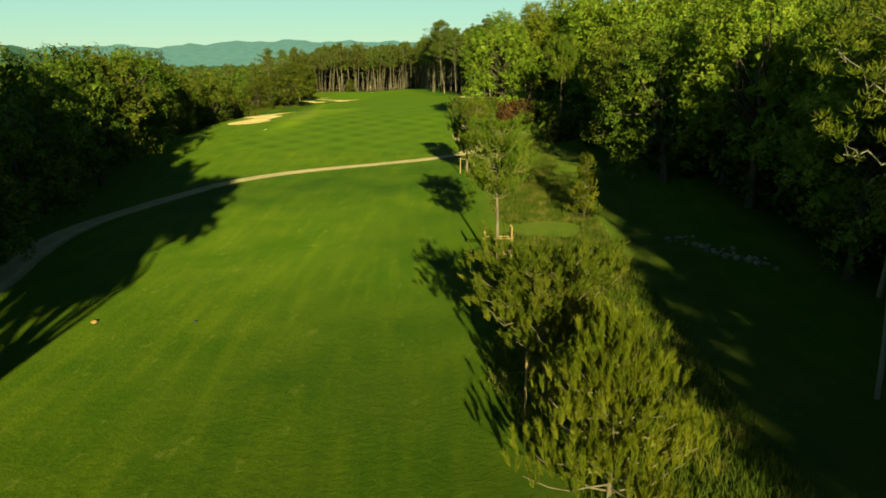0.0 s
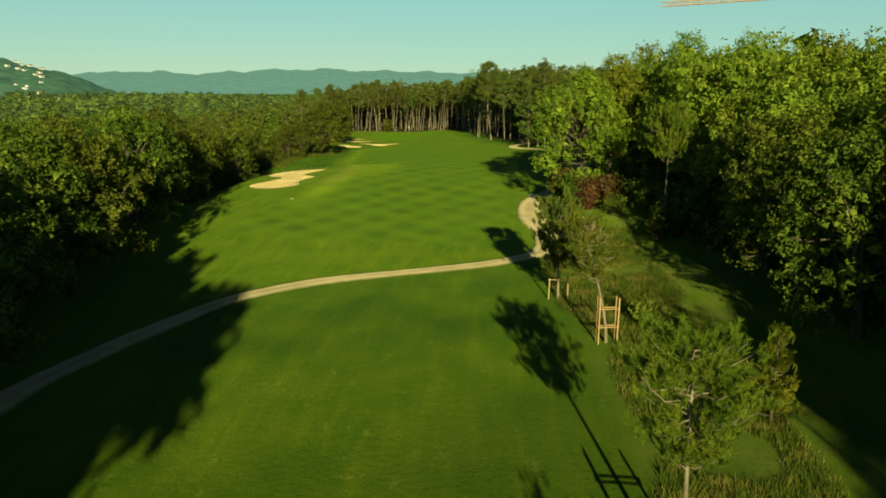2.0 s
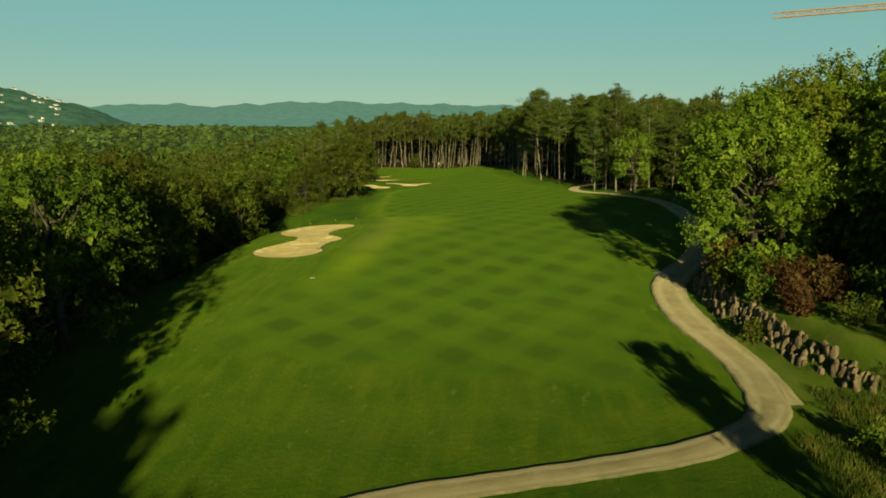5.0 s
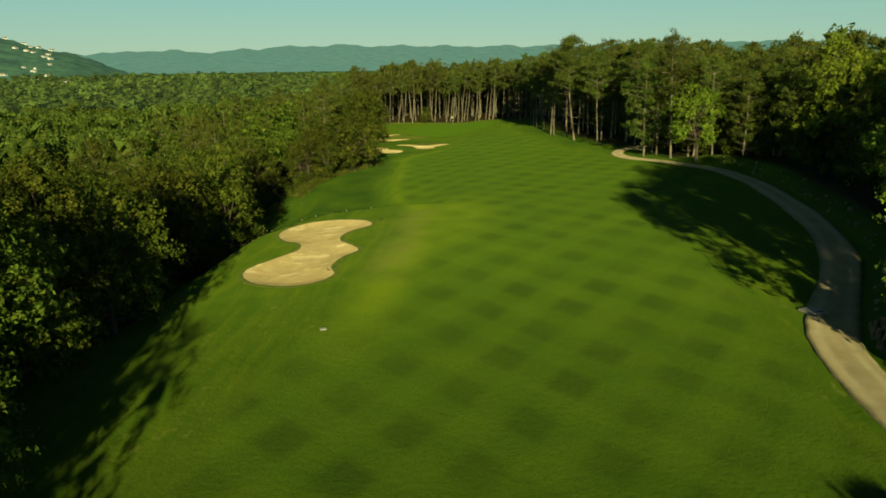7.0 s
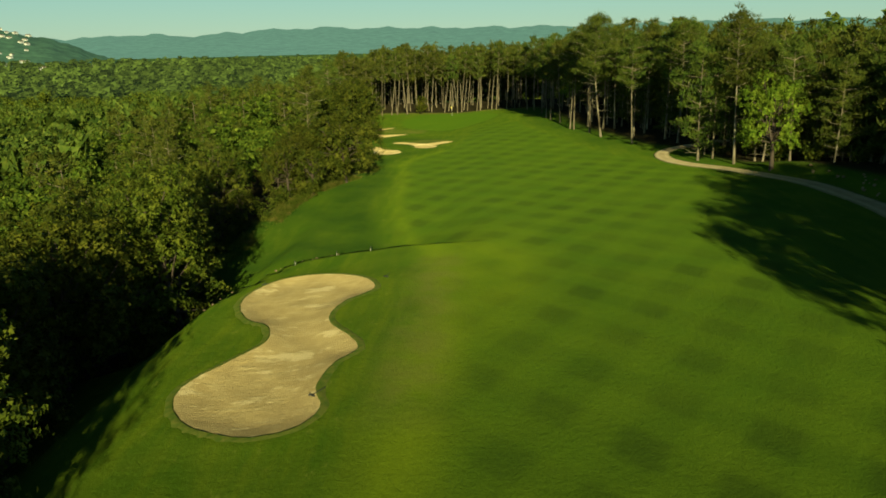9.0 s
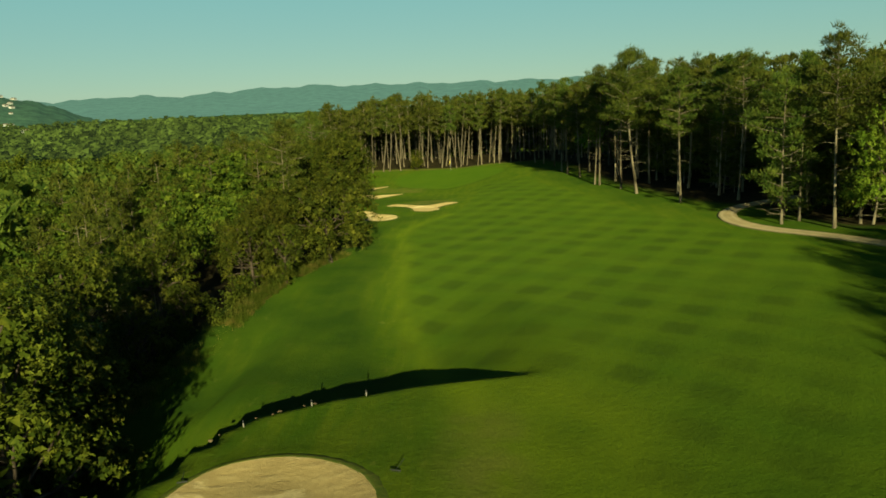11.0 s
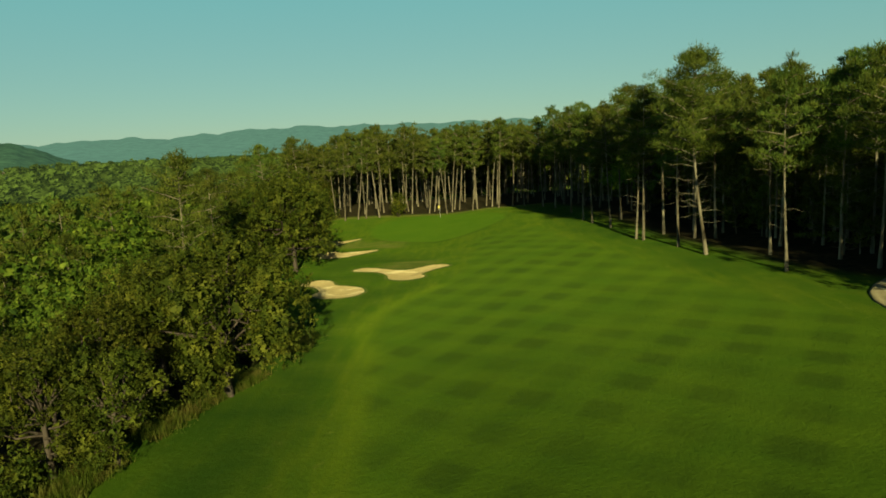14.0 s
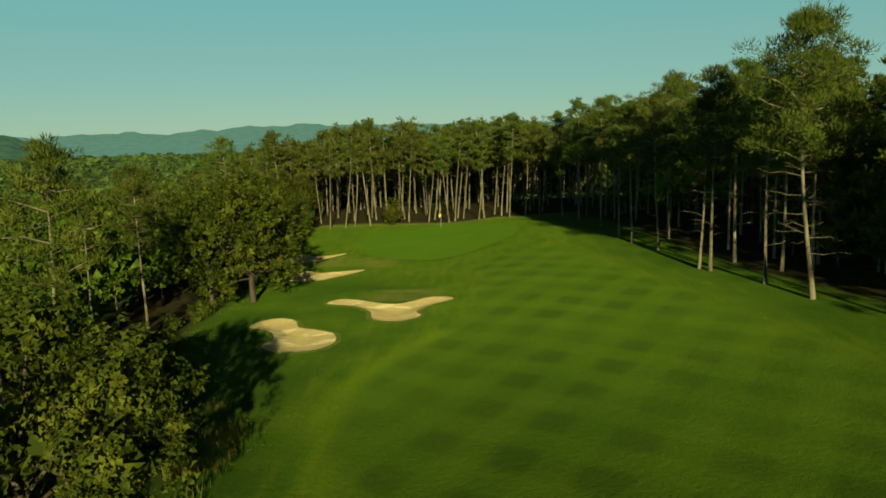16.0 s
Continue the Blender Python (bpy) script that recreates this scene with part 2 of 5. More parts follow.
# ---- mesh helpers ----
def mesh_of(name, verts, faces, material, smooth=False):
    me = bpy.data.meshes.new(name)
    me.from_pydata([tuple(v) for v in verts], [], [tuple(f) for f in faces])
    me.materials.append(material)
    if smooth:
        me.polygons.foreach_set("use_smooth", [True] * len(me.polygons))
    me.update()
    return me


def quads_mesh(name, verts, faces, material, smooth=False):
    """A mesh from arrays; all faces have the same number of corners."""
    verts, faces = np.asarray(verts, np.float32), np.asarray(faces, np.int32)
    me = bpy.data.meshes.new(name)
    k = faces.shape[1]
    me.vertices.add(len(verts))
    me.vertices.foreach_set("co", verts.ravel())
    me.loops.add(faces.size)
    me.loops.foreach_set("vertex_index", faces.ravel())
    me.polygons.add(len(faces))
    me.polygons.foreach_set("loop_start", np.arange(0, faces.size, k, dtype=np.int32))
    me.materials.append(material)
    me.update(calc_edges=True)
    me.polygons.foreach_set("use_smooth", np.full(len(faces), smooth))
    return me


def part(name, data, parent, label="", at=None):
    """One mesh as a part of a thing. data: a mesh, or a bmesh and its material."""
    if isinstance(data, tuple):
        me = bpy.data.meshes.new(name)
        data[0].to_mesh(me)
        data[0].free()
        me.materials.append(data[1])
        data = me
    ob = new(name, data)
    ob.parent = parent
    if at is not None:
        ob.matrix_basis = at
    return tagged(ob, label)


def thing(name, at, label, category, group="", kind=""):
    ob = new(name)
    ob.empty_display_size = 0.3
    ob.matrix_basis = at if isinstance(at, Matrix) else pose(*at)
    return tagged(ob, label, category, group, kind)


def tube(line, radii, sides=8):
    """Vertices and quads of a tapered tube along a line, closed at its end by narrowing."""
    line = np.array(line, float)
    n = len(line)
    way = np.gradient(line, axis=0)
    way /= np.linalg.norm(way, axis=1)[:, None] + 1e-9
    ref = np.where(np.abs(way[:, 2:3]) > 0.9, [[1.0, 0, 0]], [[0, 0, 1.0]])
    u = np.cross(way, ref)
    u /= np.linalg.norm(u, axis=1)[:, None] + 1e-9
    v = np.cross(way, u)
    a = np.linspace(0, 2 * np.pi, sides, endpoint=False)
    ring = np.cos(a)[None, :, None] * u[:, None] + np.sin(a)[None, :, None] * v[:, None]
    verts = (line[:, None] + ring * np.array(radii, float)[:, None, None]).reshape(-1, 3)
    i, j = np.meshgrid(np.arange(n - 1), np.arange(sides), indexing="ij")
    a0, a1 = i * sides + j, i * sides + (j + 1) % sides
    return verts, np.stack([a0, a1, a1 + sides, a0 + sides], -1).reshape(-1, 4)


def joined(pieces):
    verts, faces, n = [], [], 0
    for v, f in pieces:
        verts.append(v)
        faces.append(np.asarray(f) + n)
        n += len(v)
    return np.concatenate(verts), np.concatenate(faces)

# ---- ground material ----
def ground_material():
    m = Mat("turf", 0.9, 0.03)
    at = m.place()
    sep = m.t.nodes.new("ShaderNodeSeparateXYZ")
    m.link(at, sep.inputs[0])
    x, y = sep.outputs[0], sep.outputs[1]

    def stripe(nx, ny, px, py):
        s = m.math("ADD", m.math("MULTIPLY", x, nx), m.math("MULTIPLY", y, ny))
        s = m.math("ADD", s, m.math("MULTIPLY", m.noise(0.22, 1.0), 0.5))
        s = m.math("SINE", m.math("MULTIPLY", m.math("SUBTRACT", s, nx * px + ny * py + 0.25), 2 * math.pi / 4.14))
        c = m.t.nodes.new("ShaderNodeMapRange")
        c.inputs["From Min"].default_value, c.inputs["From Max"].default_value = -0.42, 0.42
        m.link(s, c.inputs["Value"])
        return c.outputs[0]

    big, mid, fine = m.noise(0.035, 3.0), m.noise(0.28, 4.0), m.noise(9.0, 6.0, 0.7)
    streak = m.noise(1.2, 4.0, 0.6, stretch=((1.0, 0.12, 1.0), (0, 0, 0.1)))
    rough = m.mix(m.ramp(mid, 0.35, 0.68), (0.046, 0.086, 0.007), (0.075, 0.109, 0.010))
    rough = m.mix(m.math("MULTIPLY", m.ramp(streak, 0.45, 0.68), 0.45), rough, (0.118, 0.145, 0.011))
    rough = m.mix(m.ramp(big, 0.4, 0.7), rough, m.mix(0.5, rough, (0.059, 0.099, 0.009)))
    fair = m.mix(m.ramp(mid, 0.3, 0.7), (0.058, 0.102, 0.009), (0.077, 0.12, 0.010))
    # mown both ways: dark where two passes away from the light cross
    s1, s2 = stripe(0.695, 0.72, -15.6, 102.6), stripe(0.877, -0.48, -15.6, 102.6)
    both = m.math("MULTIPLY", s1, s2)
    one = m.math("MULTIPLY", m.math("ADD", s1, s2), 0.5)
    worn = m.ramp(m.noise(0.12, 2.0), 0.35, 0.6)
    # the dimmer look of blades laid away from the light, put into the colour
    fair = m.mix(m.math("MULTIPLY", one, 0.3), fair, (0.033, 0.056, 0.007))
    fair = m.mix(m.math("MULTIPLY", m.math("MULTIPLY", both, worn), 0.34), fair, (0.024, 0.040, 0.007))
    green = m.mix(m.ramp(mid, 0.3, 0.7), (0.058, 0.108, 0.009), (0.07, 0.118, 0.010))
    m.p.inputs["Diffuse Roughness"].default_value = 1.0
    litter = m.mix(m.ramp(m.noise(1.4, 5.0), 0.35, 0.65), (0.013, 0.012, 0.006), (0.034, 0.026, 0.013))
    canopy = m.mix(m.ramp(m.noise(0.07, 6.0, 0.75), 0.4, 0.62), (0.016, 0.034, 0.012), (0.062, 0.1, 0.026))
    rough = m.mix(m.math("MULTIPLY", m.ramp(m.noise(1.7, 3.0, 0.6, stretch=((1.0, 0.45, 1.0), (0, 0, 0))), 0.63, 0.72), 0.45), rough, (0.15, 0.165, 0.03))
    rough = m.mix(m.math("MULTIPLY", m.attr("dense"), m.ramp(m.noise(0.15, 3.0), 0.2, 0.7)), rough, (0.027, 0.054, 0.007))
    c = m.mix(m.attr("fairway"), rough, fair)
    c = m.mix(m.math("MULTIPLY", m.attr("lush"), m.ramp(m.noise(0.2, 3.0), 0.12, 0.6)), c, (0.118, 0.16, 0.011))
    c = m.mix(m.math("MULTIPLY", m.attr("collar"), 0.5), c, (0.03, 0.052, 0.007))
    c = m.mix(m.attr("green"), c, green)
    dry = m.math("MULTIPLY", m.attr("dry"), m.ramp(m.noise(0.5, 4.0), 0.3, 0.62))
    c = m.mix(dry, c, (0.125, 0.12, 0.032))
    c = m.mix(m.attr("litter"), c, litter)
    c = m.mix(m.attr("canopy"), c, canopy)
    c = m.mix(0.55, c, m.mix(1.0, c, m.ramp(fine, 0.2, 0.8, (0.55, 0.55, 0.5), (1.35, 1.3, 1.2)), "MULTIPLY"))
    m.colour(c)
    m.bump(m.math("ADD", fine, m.math("MULTIPLY", m.noise(2.5, 4.0), 1.5)), 0.6, 0.05)
    return m.m


TURF = ground_material()


def spaced(lo, hi, step, reach, grow):
    """Even steps from lo to hi, then ever wider ones out to reach on both sides."""
    mid = list(np.arange(lo, hi + step / 2, step))
    up, down, s = [mid[-1]], [mid[0]], step
    while up[-1] < reach or down[-1] > -reach:
        s *= grow
        up.append(up[-1] + s)
        down.append(down[-1] - s)
    return np.array(down[:0:-1] + mid + up[1:])


def build_ground():
    gx, gy = spaced(-50, 20, 0.8, 4700, 1.12), spaced(10, 300, 0.5, 4700, 1.14)
    x, y = np.meshgrid(gx, gy)
    z = plain(x, y) - bowls(x, y, 0.16)
    nx, ny = len(gx), len(gy)
    i, j = np.meshgrid(np.arange(nx - 1), np.arange(ny - 1))
    a = (j * nx + i).ravel()
    me = quads_mesh("ground", np.stack([x, y, z], -1).reshape(-1, 3), np.stack([a, a + 1, a + nx + 1, a + nx], -1), TURF, True)
    wl, wr = wood_left(y), wood_right(y)
    left = curve(y, [86, 100, 115, 140, 165, 190, 206, 220, 235, 250], [-27, -26, -23.5, -25, -28, -29.5, -30, -24.5, -22.5, -22])
    right = curve(y, [86, 100, 140, 165, 185, 206, 225, 245], [1, -0.5, 3, 5, 1, -5, -9, -13])
    soft = lambda v, w: ease(v / w + 0.5)
    bend = 0.6 * wave(x, y, 6.0, 0.7)
    fairway = soft(x - left + bend, 1.2) * soft(right - x + bend, 1.2) * soft(y - 84 + 0.2 * x, 3.0) * soft(250 - y, 2)
    e = ((x + 28.5) / 11.5) ** 2 + ((y - 271.5) / 15.0) ** 2
    green = soft(1.0 - e + 0.08 * wave(x, y, 5.0), 0.08)
    collar = soft(e - 0.98, 0.08) * soft(1.16 - e, 0.14) * soft(268 - y + 0.4 * (x + 28), 8)
    inner = (y > -60) & (y < 420)
    litter = np.where(inner, np.maximum(soft(wl - 1.5 - x + bend, 3), soft(x - wr - 0.5 - 2.3 * ease((y - 165) / 20) + bend, 3)), 1.0)
    litter = np.maximum(litter, soft(y - 291 + bend, 4))
    litter = np.where((y < 100), np.maximum(soft(wl - 1.5 - x + bend, 3), soft(x - 22, 5)), litter)
    far = np.hypot(x, y)
    canopy = np.maximum(ease((far - 420) / 150), soft(-70 - x, 20))
    dry = np.maximum.reduce([0.4 * soft(x - 3.6 + bend, 2) * (y < 100) * soft(15 - x, 5), 0.7 * soft(4 - np.abs(y - 248 + 0.2 * x), 3) * soft(-33 - x, 4), 0.8 * soft(3 - np.abs(y - 230), 2) * soft(3 - np.abs(x + 30), 3), 0.9 * soft(y - 288, 3), 0.5 * soft(1.5 - np.abs(x + 22.5 + 0.3 * bend), 2) * soft(12 - np.abs(y - 128), 6)])
    edge = curve(y, [90, 115, 140, 155, 168, 180, 190, 199, 205, 211, 216], [-24, -22, -22.5, -26.5, -28.8, -29.2, -29.9, -31.4, -30.4, -28.2, -25.5])
    lush = ease(1 - np.abs(x - edge + 0.5 * wave(x, y, 8.0, 2.0)) / (2.8 - 1.5 * ease((y - 140) / 15))) * soft(y - 105, 14) * soft(216 - y, 8) * (1 - 0.42 * ease((y - 140) / 15))
    lush = np.maximum(lush, 0.85 * ease(1.15 - np.hypot((x + 19.5) / 5.5, (y - 137) / 17)))
    dense = soft(edge - 2.5 - x, 3) * soft(y - 145, 10) * soft(240 - y, 14)
    dense = np.maximum(dense, 0.85 * soft(x - right - 2.0 + bend, 5) * soft(y - 168, 24) * soft(300 - y, 20))
    dense = np.maximum(dense, 0.85 * soft(x + 20, 6) * soft(y - 57, 10) * soft(76.5 + 0.25 * x - y, 4) * (x < 14))
    dense = np.maximum(dense, 0.55 * soft(x + 4 + 4 * wave(x, y, 14.0, 0.3), 9) * soft(79 - y, 5) * (x < 14))
    for name, v in (("collar", collar), ("dense", dense), ("lush", lush), ("fairway", fairway), ("green", green), ("litter", litter), ("canopy", canopy), ("dry", dry)):
        me.attributes.new(name, "FLOAT", "POINT").data.foreach_set("value", np.ascontiguousarray(v, np.float32).ravel())
    tagged(new("ground", me), "rolling green mown golf turf with wooded valley and far hills", "ground", kind="structure")


build_ground()


# ---- paths ----
def gravel_material():
    m = Mat("pale_gravel", 0.95, 0.1)
    m.p.inputs["Diffuse Roughness"].default_value = 1.0
    big, fine = m.noise(0.7, 5.0, 0.65), m.noise(28.0, 4.0, 0.7)
    c = m.mix(m.ramp(big, 0.3, 0.7), (0.25, 0.19, 0.1), (0.35, 0.275, 0.15))
    c = m.mix(m.math("MULTIPLY", m.ramp(m.noise(0.25, 3.0), 0.5, 0.75), 0.5), c, (0.15, 0.135, 0.075))
    c = m.mix(m.math("MULTIPLY", m.attr("track"), m.ramp(m.noise(0.8, 4.0), 0.2, 0.6)), c, (0.38, 0.31, 0.18))
    c = m.mix(m.math("MULTIPLY", m.attr("verge"), m.ramp(m.noise(1.5, 5.0, 0.7), 0.3, 0.65)), c, (0.12, 0.12, 0.05))
    c = m.mix(0.5, c, m.mix(1.0, c, m.ramp(fine, 0.25, 0.75, (0.6, 0.6, 0.6), (1.25, 1.25, 1.2)), "MULTIPLY"))
    m.colour(c).bump(fine, 0.6, 0.03)
    return m.m


GRAVEL = gravel_material()


def ribbon(name, points, width, label, lift=0.05):
    """A path laid over the ground, with low rounded verges and slightly uneven edges."""
    line = spline(points, 14, closed=False)
    way = np.gradient(line, axis=0)
    way /= np.linalg.norm(way, axis=1)[:, None]
    side = np.stack([way[:, 1], -way[:, 0]], -1)
    cols = np.array([-1.0, -0.94, -0.75, -0.5, -0.25, 0.0, 0.25, 0.5, 0.75, 0.94, 1.0])
    rise = np.array([-0.25, lift, lift + 0.01, lift, lift + 0.02, lift + 0.03, lift + 0.02, lift, lift + 0.01, lift, -0.25])
    s = np.cumsum(np.r_[0, np.linalg.norm(np.diff(line, axis=0), axis=1)])
    w = np.interp(np.linspace(0, 1, len(line)), np.linspace(0, 1, len(width)), width) / 2
    wl, wr = w + 0.07 * np.sin(s * 0.5) + 0.03 * np.sin(s * 2.7), w + 0.07 * np.sin(s * 0.45 + 2) + 0.03 * np.sin(s * 3.1)
    off = np.where(cols[None] < 0, cols[None] * wl[:, None], cols[None] * wr[:, None])
    p = line[:, None] + side[:, None] * off[..., None]
    z = height(p[..., 0].ravel(), p[..., 1].ravel()).reshape(p.shape[:2]) + rise
    n, k = p.shape[:2]
    i, j = np.meshgrid(np.arange(n - 1), np.arange(k - 1), indexing="ij")
    a = (i * k + j).ravel()
    me = quads_mesh(name, np.concatenate([p, z[..., None]], -1).reshape(-1, 3), np.stack([a, a + 1, a + k + 1, a + k], -1), GRAVEL, True)
    mark = np.abs(np.abs(cols) - 0.5)
    for key, v in (("track", mark < 0.1), ("verge", np.abs(cols) > 0.9)):
        me.attributes.new(key, "FLOAT", "POINT").data.foreach_set("value", np.tile(v.astype(np.float32), n))
    return tagged(new(name, me), label, "path", kind="structure")


ribbon("path_1", [(-8.0, 13.0), (-12.6, 17.4), (-17.2, 22.5), (-20.6, 29.0), (-22.3, 35.0), (-23.1, 39.6), (-24.2, 44.5), (-24.9, 49.6), (-24.6, 54.5), (-23.5, 58.7), (-22.1, 62.8), (-19.6, 68.2), (-16.6, 71.1), (-13.3, 73.1), (-9.6, 74.3), (-5.8, 75.4), (-1.9, 77), (1.6, 79.8), (2.9, 83), (3.5, 87)], [2.4, 2.3, 2.1, 1.9, 1.9, 2.2], "pale gravel buggy path curving across the mown grass")
ribbon("path_2", [(3.0, 82), (3.4, 88), (2.5, 96.5), (2.8, 104.5), (4.6, 109.6), (7, 114.7), (9.8, 122), (11.7, 132), (12.8, 145.5), (12.9, 155), (12.0, 165), (8.4, 174.5), (5, 181.5), (3.6, 187), (4.1, 191.5), (6.2, 195), (9.4, 197.3), (18, 200.5), (30, 204)], [2.4, 2.9, 2.6, 2.1, 2.0, 2.0], "pale gravel buggy path along the wooded bank")


# ---- bunkers ----
from mathutils.geometry import delaunay_2d_cdt


def sand_material():
    m = Mat("bunker_sand", 0.95, 0.1)
    m.p.inputs["Diffuse Roughness"].default_value = 1.0
    at = m.place()
    big, fine = m.noise(0.9, 5.0, 0.6), m.noise(40.0, 3.0, 0.7)
    rake = m.noise(2.2, 3.0, 0.6, stretch=((0.35, 1.6, 1.0), (0, 0, 0.9)))
    c = m.mix(m.ramp(big, 0.35, 0.7), (0.4, 0.295, 0.125), (0.5, 0.375, 0.165))
    c = m.mix(m.math("MULTIPLY", m.ramp(rake, 0.55, 0.7), 0.35), c, (0.6, 0.475, 0.24))
    loose = m.noise(0.42, 6.0, 0.68, stretch=((0.6, 1.5, 1.0), (0, 0, -0.5)))
    c = m.mix(m.math("MULTIPLY", m.ramp(loose, 0.56, 0.6), 0.75), c, (0.68, 0.545, 0.29))
    m.colour(c).bump(m.math("ADD", m.math("MULTIPLY", rake, 2.0), fine), 0.7, 0.05)
    return m.m


SAND = sand_material()


def lip_material():
    m = Mat("bunker_lip_turf", 0.9, 0.1)
    m.p.inputs["Diffuse Roughness"].default_value = 1.0
    n = m.noise(3.0, 4.0)
    m.colour(m.mix(m.ramp(n, 0.3, 0.7), (0.045, 0.075, 0.009), (0.1, 0.105, 0.02))).bump(n, 0.8, 0.06)
    return m.m


LIP = lip_material()


def build_bunker(edge, label):
    from_ = edge.mean(0)
    at = (from_[0], from_[1], ground_at(*from_))
    root = thing("sand_bunker", at, label, "bunker", "sand bunkers of the hole")
    lo, hi = edge.min(0), edge.max(0)
    gx, gy = np.meshgrid(np.arange(lo[0], hi[0], 0.4), np.arange(lo[1], hi[1], 0.4))
    keep = inside_by(gx.ravel(), gy.ravel(), edge) > 0.2
    inner = np.stack([gx.ravel()[keep], gy.ravel()[keep]], -1)
    inner = inner + 0.1 * np.sin(inner[:, ::-1] * 7.3)
    pts = np.concatenate([edge, inner])
    n = len(edge)
    v, _, f, *_ = delaunay_2d_cdt([Vector(p) for p in pts], [(k, (k + 1) % n) for k in range(n)], [], 1, 1e-4)
    v = np.array([tuple(p) for p in v])
    z = height(v[:, 0], v[:, 1]) + 0.02
    z = z + 0.035 * wave(v[:, 0], v[:, 1], 0.55) * ease(inside_by(v[:, 0], v[:, 1], edge) / 0.8)
    part("sand", mesh_of("sand", np.c_[v, z] - at, f, SAND, True), root)
    # turf lip round the sand
    way = np.roll(edge, -1, 0) - np.roll(edge, 1, 0)
    way /= np.linalg.norm(way, axis=1)[:, None]
    out = np.stack([way[:, 1], -way[:, 0]], -1)
    probe = edge + out * 0.3
    if inside_by(probe[:, 0], probe[:, 1], edge).mean() > 0:
        out = -out
    verts = []
    for off, up in ((0.5, -0.05), (0.28, 0.015), (0.08, 0.03), (-0.02, 0.02), (-0.05, -0.1)):
        p = edge + out * off
        verts.append(np.c_[p, height(p[:, 0], p[:, 1]) + up * (1 + 0.25 * np.sin(np.arange(n) * 1.9))] - at)
    verts = np.concatenate(verts)
    i, j = np.meshgrid(np.arange(n), np.arange(4))
    a, b = (j * n + i).ravel(), (j * n + (i + 1) % n).ravel()
    part("turf_lip", quads_mesh("turf_lip", verts, np.stack([a, b, b + n, a + n], -1), LIP, True), root)


for key, label in (("A", "large hourglass bunker of raked pale sand on the fairway shoulder"), ("B", "kidney-shaped bunker of pale sand below the wood"), ("C", "winged bunker of pale sand cut into the slope"), ("D", "narrow pointed bunker of pale sand beside the green"), ("E", "shaded bunker of pale sand under the trees")):
    build_bunker(EDGES[key], label)

# ---- plants ----
def rand_dirs(rng, n, up=0.0):
    d = rng.normal(size=(n, 3))
    d[:, 2] += up
    return d / (np.linalg.norm(d, axis=1)[:, None] + 1e-9)


def leaf_quads(rng, at, out, size, narrow=0.55, stray=0.9):
    """Folded leaves (or sprays of them) at the given places, roughly facing out."""
    n = len(at)
    face = out + stray * rng.normal(size=(n, 3))
    face /= np.linalg.norm(face, axis=1)[:, None]
    u = np.cross(face, rng.normal(size=(n, 3)))
    u /= np.linalg.norm(u, axis=1)[:, None] + 1e-9
    v = np.cross(face, u)
    s = (size * rng.uniform(0.6, 1.35, n))[:, None]
    droop = face * s * rng.uniform(0.05, 0.3, n)[:, None]
    w = s * narrow * rng.uniform(0.8, 1.3, n)[:, None]
    verts = np.stack([at - u * s * 0.5, at + u * s * 0.5 + v * w * 0.5, at - v * w * 0.75 + u * s * 0.1 + droop], 1)
    return verts.reshape(-1, 3), np.arange(3 * n).reshape(-1, 3)


def plumes(rng, mids, radius, count, length, width):
    """Puffs of needles brushed upwards and outwards about each middle."""
    n = len(mids) * count
    c, r = np.repeat(mids, count, axis=0), np.repeat(radius, count)[:, None]
    d = rand_dirs(rng, n, 0.15)
    root = c + d * r * rng.uniform(0.25, 0.85, (n, 1)) * [1, 1, 0.62]
    way = d * 0.8 + [0, 0, 0.65] + 0.35 * rng.normal(size=(n, 3))
    way /= np.linalg.norm(way, axis=1)[:, None]
    side = np.cross(way, rng.normal(size=(n, 3)))
    side /= np.linalg.norm(side, axis=1)[:, None] + 1e-9
    ln = length * rng.uniform(0.6, 1.2, (n, 1))
    verts = np.stack([root - side * width, root + side * width, root + way * ln], 1)
    return verts.reshape(-1, 3), np.arange(3 * n).reshape(-1, 3)


class Plant:
    """The wood and the leaves of one plant, as arrays and as meshes that its copies share."""

    def __init__(self, wood, leaves, bark, leaf):
        self.wood, self.leaves = wood, leaves
        self.trunk, self.crown = quads_mesh("trunk", *wood, bark, True), quads_mesh("crown", *leaves, leaf)


def limb(rng, a, b, r0, r1, sag=0.0, sides=5, steps=4):
    t = np.linspace(0, 1, steps + 1)[:, None]
    a, b = np.array(a, float), np.array(b, float)
    line = a + (b - a) * t + 0.06 * np.linalg.norm(b - a) * rng.normal(size=(steps + 1, 3)) * np.sin(np.pi * t)
    line[:, 2] += sag * np.sin(np.pi * t[:, 0])
    return tube(line, np.linspace(r0, r1, steps + 1), sides)


